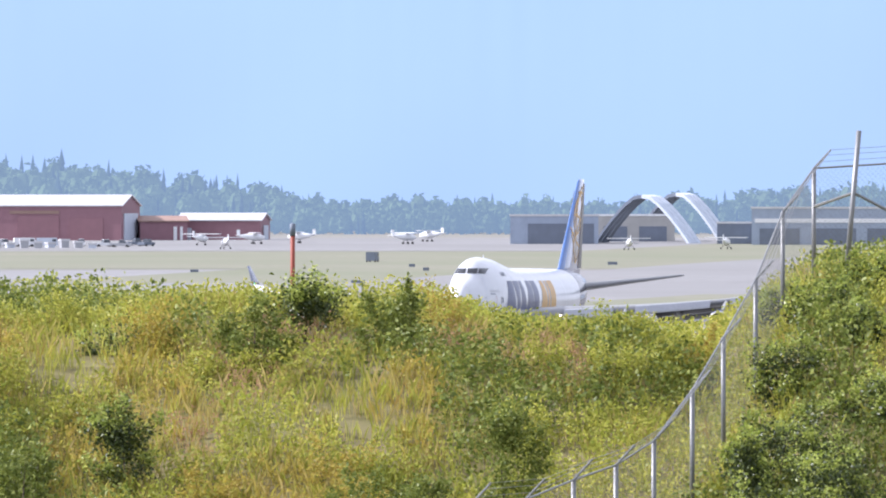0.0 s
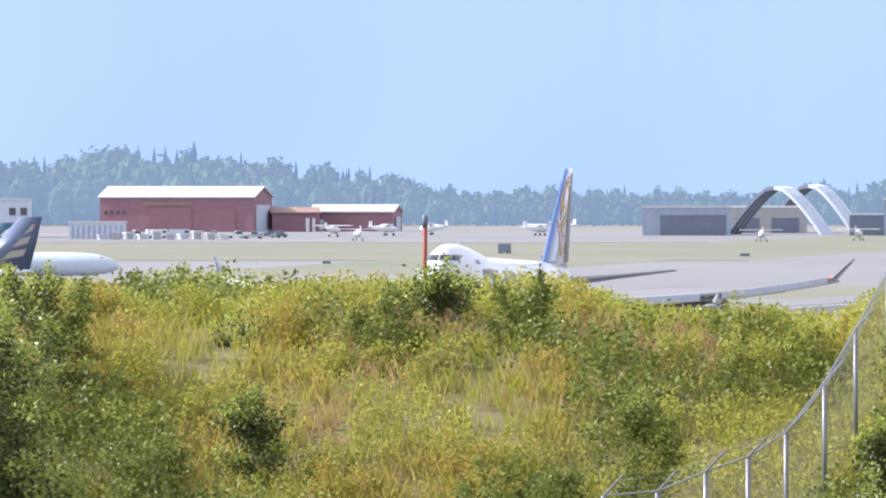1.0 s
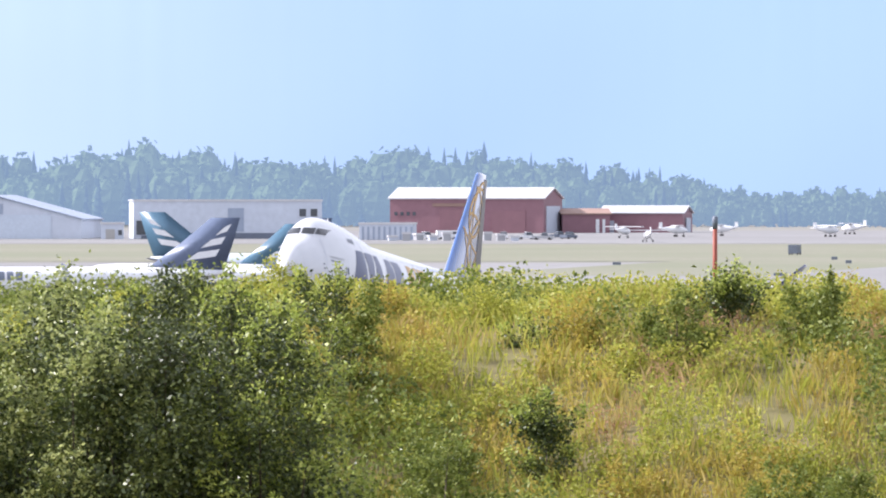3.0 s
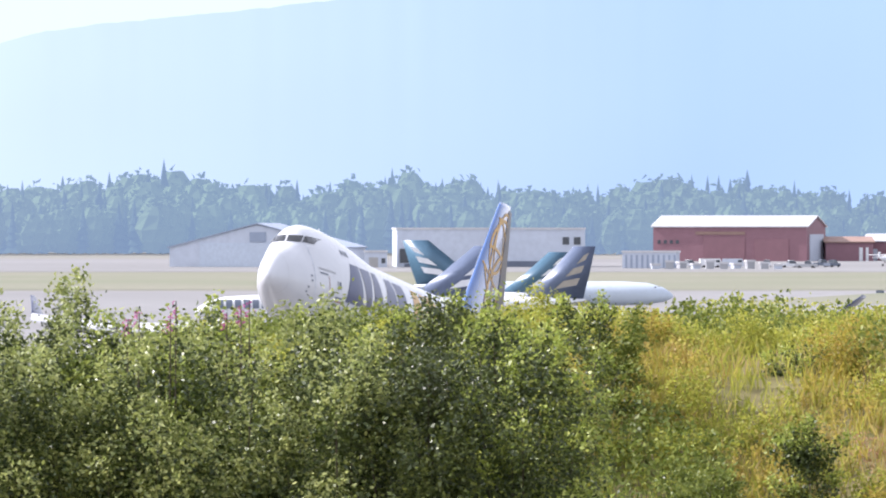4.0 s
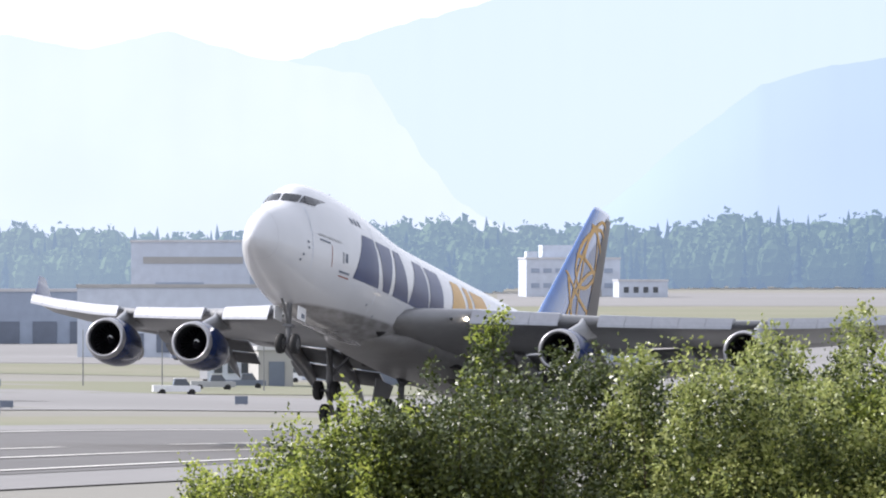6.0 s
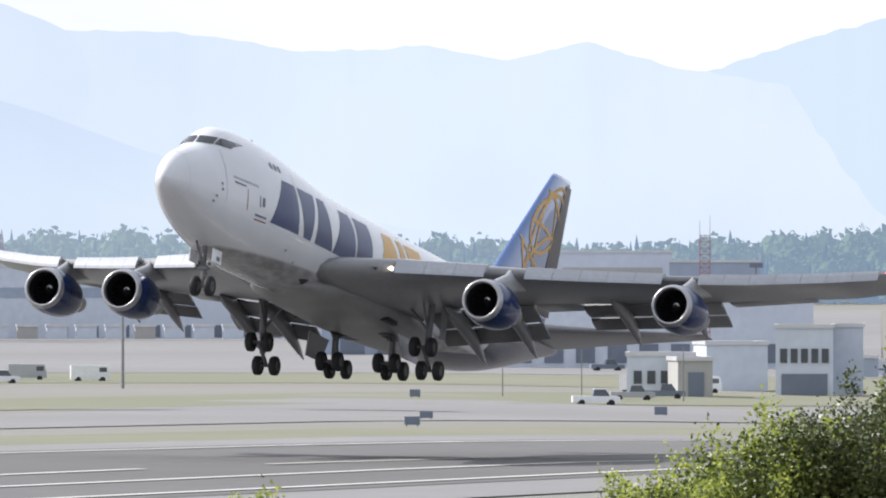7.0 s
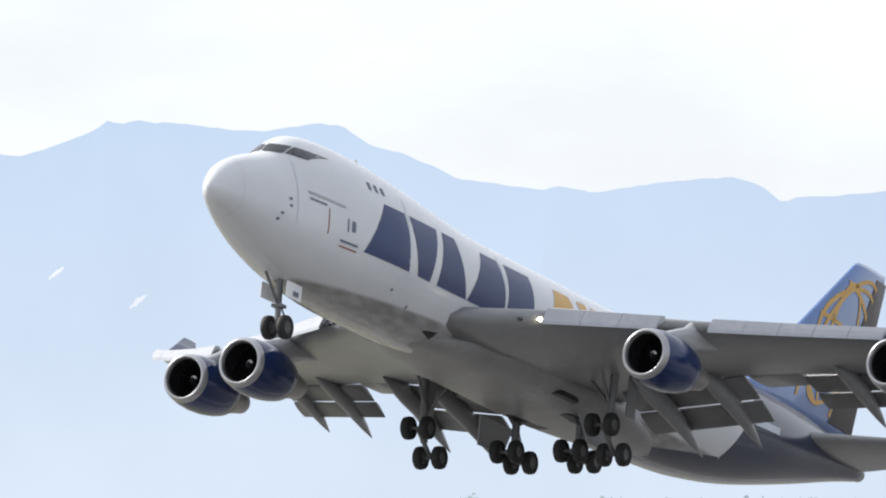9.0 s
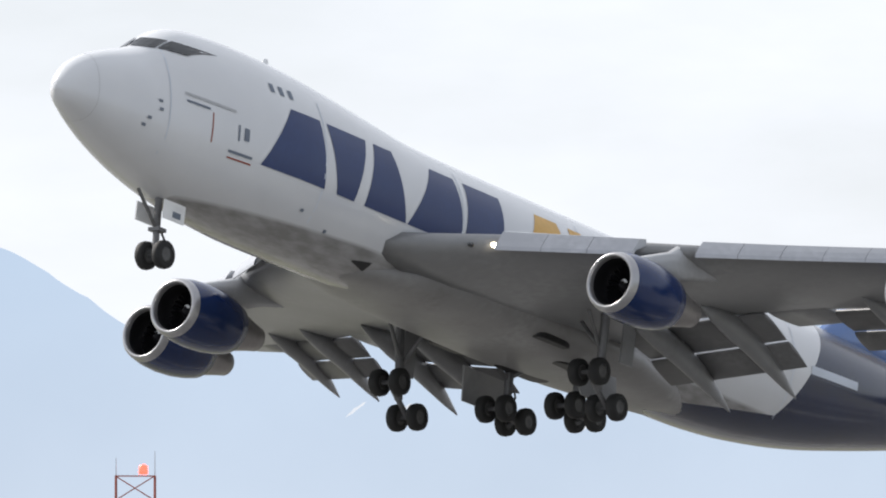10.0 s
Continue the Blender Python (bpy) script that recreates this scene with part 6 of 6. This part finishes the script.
def willow(name, label, x, y, top, width, count, leaf, mat, group="", seed=1):
    """A many-stemmed bush: stems fan out from the root and end in sprays of leaves with gaps between them."""
    q = np.random.default_rng(seed)
    z0 = gz(x, y) - .1
    tall = top - z0
    ob = thing(name, label, "bush", pose(x, y, z0), group)
    ns = max(10, int(count / 230))
    a, sp = q.uniform(0, 2 * math.pi, ns), np.sqrt(q.uniform(0, 1, ns))
    cap = tall * (1 - .38 * sp ** 2.2)
    cz = np.clip(cap * q.uniform(.93, 1.03, ns) - q.uniform(0, 1, ns) ** 1.4 * np.minimum(2.5, cap * .9), .1, None)
    shoot = q.uniform(0, 1, ns) < .03
    cz[shoot] += q.uniform(.12, .34, shoot.sum())
    reach = width * .5 * (.66 + .48 * q.uniform(0, 1, ns))
    cx, cy = np.cos(a) * sp * reach, np.sin(a) * sp * reach
    st_ = Bag(M["twig"])
    for i in range(0, ns, 5):
        root = Vector((cx[i] * .15, cy[i] * .15, 0))
        mid = Vector((cx[i] * .7, cy[i] * .7, cz[i] * .55))
        st_.tube(root, mid, .022, .014, 3)
        st_.tube(mid, (cx[i], cy[i], cz[i] + .08), .014, .004, 3)
    part("stem", st_, ob, "thin brown stems")
    m_ = count // ns
    idx_ = np.repeat(np.arange(ns), m_)
    t = q.normal(0, 1, (len(idx_), 3))
    ax = np.stack([np.cos(a) * sp * .75 + q.normal(0, .22, ns), np.sin(a) * sp * .75 + q.normal(0, .22, ns), np.ones(ns)], 1)
    ax /= np.linalg.norm(ax, axis=1)[:, None]
    along = q.uniform(-1, 1, len(idx_))
    long_ = np.where(shoot, .30, q.uniform(.22, .40, ns))[idx_]
    size = (np.where(shoot, .05, q.uniform(.09, .14, ns))[idx_]) * (1.12 - .55 * np.maximum(along, 0))
    mid_ = np.stack([cx, cy, cz - .12], 1)[idx_]
    p = mid_ + ax[idx_] * (along * long_)[:, None] + t * size[:, None]
    p[:, 2] = np.maximum(p[:, 2], .05)
    # inner leaves are coloured as shaded hollows, spray tips as sunlit
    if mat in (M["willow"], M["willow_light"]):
        lit = along + q.normal(0, .22, len(along)) > (.12 if mat is M["willow_light"] else .34)
        lit_bush = mat is M["willow_light"]
        part("crown", leaf_mesh("crown", p[~lit], leaf, M["willow"], q), ob, "dense small leaves with hollow shade in their dark green")
        part("lit_foliage", leaf_mesh("lit_foliage", p[lit], leaf, M["willow_light"] if lit_bush else M["willow_tip"], q), ob, "outer leaves coloured a pale sunlit green" if lit_bush else "tip leaves coloured a sunlit yellow-green")
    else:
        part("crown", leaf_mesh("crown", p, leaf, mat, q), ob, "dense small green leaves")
    return ob


R_B = 112.0
BUSH = [(1085, -128, 2.0), (1230, -140, 2.0), (1400, -135, 2.2), (1560, -134, 2.2), (1640, -130, 2.2), (1720, -126, 2.2), (1800, -122, 2.2), (1880, -110, 2.2), (1960, -114, 2.2), (2040, -122, 2.2), (2200, -124, 2.2), (2360, -148, 2.2),
        (2500, -158, 2.0), (2620, -190, 1.9), (2740, -236, 1.8), (2860, -278, 1.6), (2960, -330, 1.4), (3050, -420, 1.2), (4309, -262, .8), (4250, -290, .6), (3690, -365, .6)]
for i_, (u_, h_, w_) in enumerate(BUSH):
    r_ = R_B + (2.2 if i_ % 2 else .8)
    x_, y_ = place(u_ / UNIT, r_)
    # the leaf copy paints this bush as sunlit or shaded
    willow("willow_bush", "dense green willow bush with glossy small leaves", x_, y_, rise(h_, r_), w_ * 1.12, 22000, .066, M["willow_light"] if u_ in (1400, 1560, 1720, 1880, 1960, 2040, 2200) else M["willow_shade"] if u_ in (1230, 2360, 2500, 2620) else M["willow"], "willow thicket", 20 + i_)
for i_, (u_, h_, w_) in enumerate([(1060, -170, 1.7), (1390, -172, 1.7), (1780, -168, 1.8), (2110, -160, 1.8), (2460, -178, 1.8), (2560, -190, 2.2), (2660, -212, 2.2), (2720, -250, 1.8), (2790, -268, 1.8), (1240, -185, 1.8), (1620, -175, 2.0), (1950, -170, 2.0)]):
    x_, y_ = place(u_ / UNIT, 109.4)
    # sunlit or shaded leaf copy again, by bearing
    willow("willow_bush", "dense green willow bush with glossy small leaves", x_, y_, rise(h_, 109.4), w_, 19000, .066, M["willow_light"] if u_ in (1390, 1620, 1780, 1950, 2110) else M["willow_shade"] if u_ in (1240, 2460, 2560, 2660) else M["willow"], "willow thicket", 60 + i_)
x_, y_ = place(2528 / UNIT, 111.5)
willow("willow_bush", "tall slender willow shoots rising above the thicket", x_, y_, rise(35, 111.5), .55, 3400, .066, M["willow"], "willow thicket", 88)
# small shrubs on the bank
for i_, (u_, r_, h_, w_) in enumerate([(244, 196, -112, 1.5), (94, 195, -128, 1.4), (330, 193, -165, 1.2), (978, 190, -110, 2.0), (900, 192, -120, 1.3), (1080, 184, -120, 1.8), (1180, 188, -118, 1.6), (140, 181, -430, 1.8), (40, 180, -470, 1.3), (560, 186, -320, 1.2), (-120, 184, -320, 1.1), (760, 182, -380, 1.3),
                                       (-690, 194, -150, 1.6), (-740, 192, -220, 1.6), (-650, 186, -330, 1.4), (-720, 184, -420, 1.6), (-640, 180, -470, 1.2), (-780, 188, -300, 1.6), (-615, 196, -140, 1.2), (-600, 190, -230, 1.3), (-570, 185, -330, 1.2), (-540, 181, -400, 1.1), (-500, 178, -450, 1.1), (-660, 182, -400, 1.5), (-770, 196, -130, 1.5), (1300, 190, -125, 1.7), (1420, 186, -130, 1.7)]):
    x_, y_ = place(u_ / UNIT, r_)
    willow("shrub", "low green shrub on the bank", x_, y_, max(rise(h_, r_), gz(x_, y_) + .6), w_, 4200, .085, M["willow"] if i_ % 3 == 0 or i_ > 11 else M["weed_green"], "bank shrubs", 90 + i_)

# tufts and young shrubs all over the bank
for i_ in range(70):
    az_, r_ = random.Random(i_).uniform(-1.6, 7.4), random.Random(i_ + 500).uniform(171, 199)
    x_, y_ = place(az_, r_)
    pick = random.Random(i_ + 900).random()
    m_ = M["weed"] if pick < .66 else M["amber"] if pick < .92 else M["willow"]
    willow("low_bush", "small rounded leafy bush among the weeds", x_, y_, gz(x_, y_) + random.Random(i_ + 77).uniform(.55, 1.05), random.Random(i_ + 33).uniform(.8, 1.7), 1500, .08, m_, "small bushes on the bank", 300 + i_)

# fireweed
for i_, (u_, h_) in enumerate([(1755, -160), (1775, -172), (1690, -140), (1560, -138), (1575, -150), (1600, -160), (1700, -165)]):
    x_, y_ = place(u_ / UNIT, 112)
    z_ = gz(x_, y_)
    top_ = rise(h_ + 14, 112)
    ob_ = thing("fireweed", "pink flowering fireweed spike", "flower", pose(x_, y_, z_), "fireweed spikes")
    b_ = Bag(M["twig"])
    b_.tube((0, 0, 0), (.03, 0, top_ - z_), .012, .006, 5)
    part("stem", b_, ob_)
    qq = np.random.default_rng(i_)
    pp = np.stack([qq.normal(0, .022, 24), qq.normal(0, .022, 24), top_ - z_ - qq.uniform(0, .2, 24)], 1)
    part("blossom", leaf_mesh("blossom", pp, .04, M["bloom"], qq), ob_, "pink blossoms")

# red marker pole on the crest
x_, y_ = place(266 / UNIT, 197)
z_ = gz(x_, y_)
pole = thing("marker_pole", "rust-red painted steel marker pole", "pole", pose(x_, y_, z_))
b_ = Bag(M["rust"], True)
b_.lathe([(-.2, .045), (rise(-30, 197) - z_, .045)], (0, 0, 0), 2, 10, True)
part("shaft", b_, pole)
b_ = Bag(M["slate"], True)
b_.lathe([(rise(-48, 197) - z_, .055), (rise(-27, 197) - z_, .055), (rise(-25, 197) - z_, .02)], (0, 0, 0), 2, 10, True)
part("cap", b_, pole)

# chain-link fence down the bank
FENCE = [(-656, 198.5), (-601, 195.5), (-553, 191.5), (-496, 188.0), (-441, 184.6), (-373, 181.4), (-306, 178.4), (-231, 175.2), (-146, 171.8), (-50, 168.2)]
fence = thing("chain_link_fence", "weathered galvanised chain-link fence with barbed-wire arms", "fence")
feet = []
for u_, r_ in [(-900, 199.5), (-790, 199.0)] + FENCE:
    x_, y_ = place(u_ / UNIT, r_)
    feet.append(Vector((x_, y_, gz(x_, y_))))
H_F = 2.35
for f_ in feet:
    b_ = Bag(M["galv"], True)
    b_.tube(f_ - Vector((0, 0, .3)), f_ + Vector((0, 0, H_F)), .045, .045, 8)
    p_o = part("post", b_, fence, "round galvanised post")
    b_ = Bag(M["galv"])
    b_.tube(f_ + Vector((0, 0, H_F)), f_ + Vector((.33, -.05, H_F + .36)), .025, .02, 6)
    part("arm", b_, p_o)
for a_, c_ in zip(feet, feet[1:]):
    w_ = Bag(M["wire"])
    ln = (c_ - a_).length
    kk = int(ln / .11)
    up_ = Vector((0, 0, H_F - .05))
    for i_ in range(-int(H_F / .11), kk):
        for s_ in (0, 1):
            t0, t1 = i_ * .11 / ln, (i_ * .11 + H_F) / ln
            z0, z1 = 0.0, 1.0
            if t0 < 0:
                z0, t0 = -t0 * ln / H_F, 0
            if t1 > 1:
                z1, t1 = 1 - (t1 - 1) * ln / H_F, 1
            if z1 <= z0:
                continue
            if s_:
                t0, t1 = 1 - t0, 1 - t1
            p0, p1 = a_.lerp(c_, t0) + up_ * z0, a_.lerp(c_, t1) + up_ * z1
            w_.tube(p0, p1, .0014, .0014, 3)
    part("mesh_panel", w_, fence, "thin steel chain-link mesh")
    b_ = Bag(M["galv"])
    b_.tube(a_ + Vector((0, 0, H_F)), c_ + Vector((0, 0, H_F)), .02, .02, 6)
    part("top_rail", b_, fence)
    for q_ in (.12, .24, .34):
        b_ = Bag(M["galv"])
        o_ = Vector((.33, -.05, .36)) * (q_ / .34)
        b_.tube(a_ + Vector((0, 0, H_F)) + o_, c_ + Vector((0, 0, H_F)) + o_, .006, .006, 4)
        part("barbed_wire", b_, fence)
x_, y_ = place(-722 / UNIT, 196)
z_ = gz(x_, y_)
b_ = Bag(M["galv"], True)
b_.tube((x_ - .15, y_, z_ - .2), (x_ + .15, y_, z_ + 3.2), .05, .05, 8)
part("corner_post", b_, fence, "tall leaning corner post")
b_ = Bag(M["galv"])
b_.tube(feet[2] + Vector((0, 0, 1.6)), (x_ + .05, y_, z_ + 2.0), .03, .03, 6)
b_.tube((x_ + .05, y_, z_ + 2.0), (x_ + 1.2, y_, z_ + 1.4), .03, .03, 6)
part("brace", b_, fence)


# ---- what moves ----
def flight(x, y, z, head, pitch, bank):
    """The jet's pose: heading to the left of its course south, nose up and bank, in degrees."""
    h_, p, b = radians(head), radians(pitch), radians(bank)
    fw = Vector((-math.sin(h_) * math.cos(p), -math.cos(h_) * math.cos(p), math.sin(p)))
    lf = Vector((math.cos(h_), -math.sin(h_), 0))
    up = fw.cross(lf)
    lf, up = lf * math.cos(b) + up * math.sin(b), up * math.cos(b) - lf * math.sin(b)
    m = Matrix((fw, lf, up)).transposed().to_4x4()
    m.translation = (x, y, z)
    return m


def motions():
    walk(plane, [
        (0, flight(8.08, 1055.6, -1.91, 11.33, 0.27, 0.1)),
        (1, flight(-7.43, 995.8, -1.42, 11.2, 0.95, -0.1)),
        (2, flight(-23.66, 930.4, -0.82, 11.3, 2.38, 0.1)),
        (3.5, flight(-47.84, 798.7, 0.31, 10.81, 5.58, 0)),
        (4.5, flight(-63.44, 709.9, 1.31, 10.49, 7.28, 0)),
        (5, flight(-74.08, 686.0, 2.15, 10.4, 8.0, -0.5)),
        (5.5, flight(-83.31, 656.4, 2.89, 10.23, 8.78, -0.77)),
        (5.7, flight(-87.27, 643.7, 3.29, 10.08, 8.99, -0.84)),
        (6.8, flight(-115.71, 617.24, 6.8, 9.88, 10.08, -1.46)),
        (7, flight(-123.37, 623.9, 7.65, 9.85, 10.36, -1.5)),
        (7.5, flight(-136.24, 611.4, 9.74, 10.14, 10.98, -1.4)),
        (7.8, flight(-144.66, 601.7, 11.61, 10.31, 11.25, -1.17)),
        (8, flight(-147.0, 581, 12.49, 10.56, 11.54, -0.8)),
        (8.2, flight(-150.52, 559.5, 13.47, 10.65, 11.98, -0.75)),
        (8.5, flight(-154.6, 530.7, 15.29, 10.92, 12.33, -0.48)),
        (8.7, flight(-161.5, 524.9, 16.64, 11.27, 12.64, -0.1)),
        (9, flight(-166.7, 499.5, 18.45, 11.7, 12.85, 0.55)),
        (9.3, flight(-172.3, 473.4, 20.65, 12.06, 12.8, 0.76)),
        (9.5, flight(-174.9, 452, 21.9, 12.5, 12.6, 1.15)),
        (9.7, flight(-180.8, 436.7, 23.33, 12.2, 12.9, 1.2)),
        (10, flight(-182.1, 407.2, 24.89, 13.4, 12.66, 1.38)),
    ])
    # the wings droop on the ground and lift as they take the weight; the engines go with them
    for ob, side in [(w, s) for w, s in zip(WINGS, (1, -1))] + ENGINES:
        root = Matrix.Translation((0, 3.0 * side, 4.3))
        walk(ob, [(t, root @ pose(0, 0, 0, -side * a) @ root.inverted()) for t, a in ((0, 2.9), (3.5, 2.7), (5.0, 1.2), (6.4, 0.1), (10, 0))])


motions()
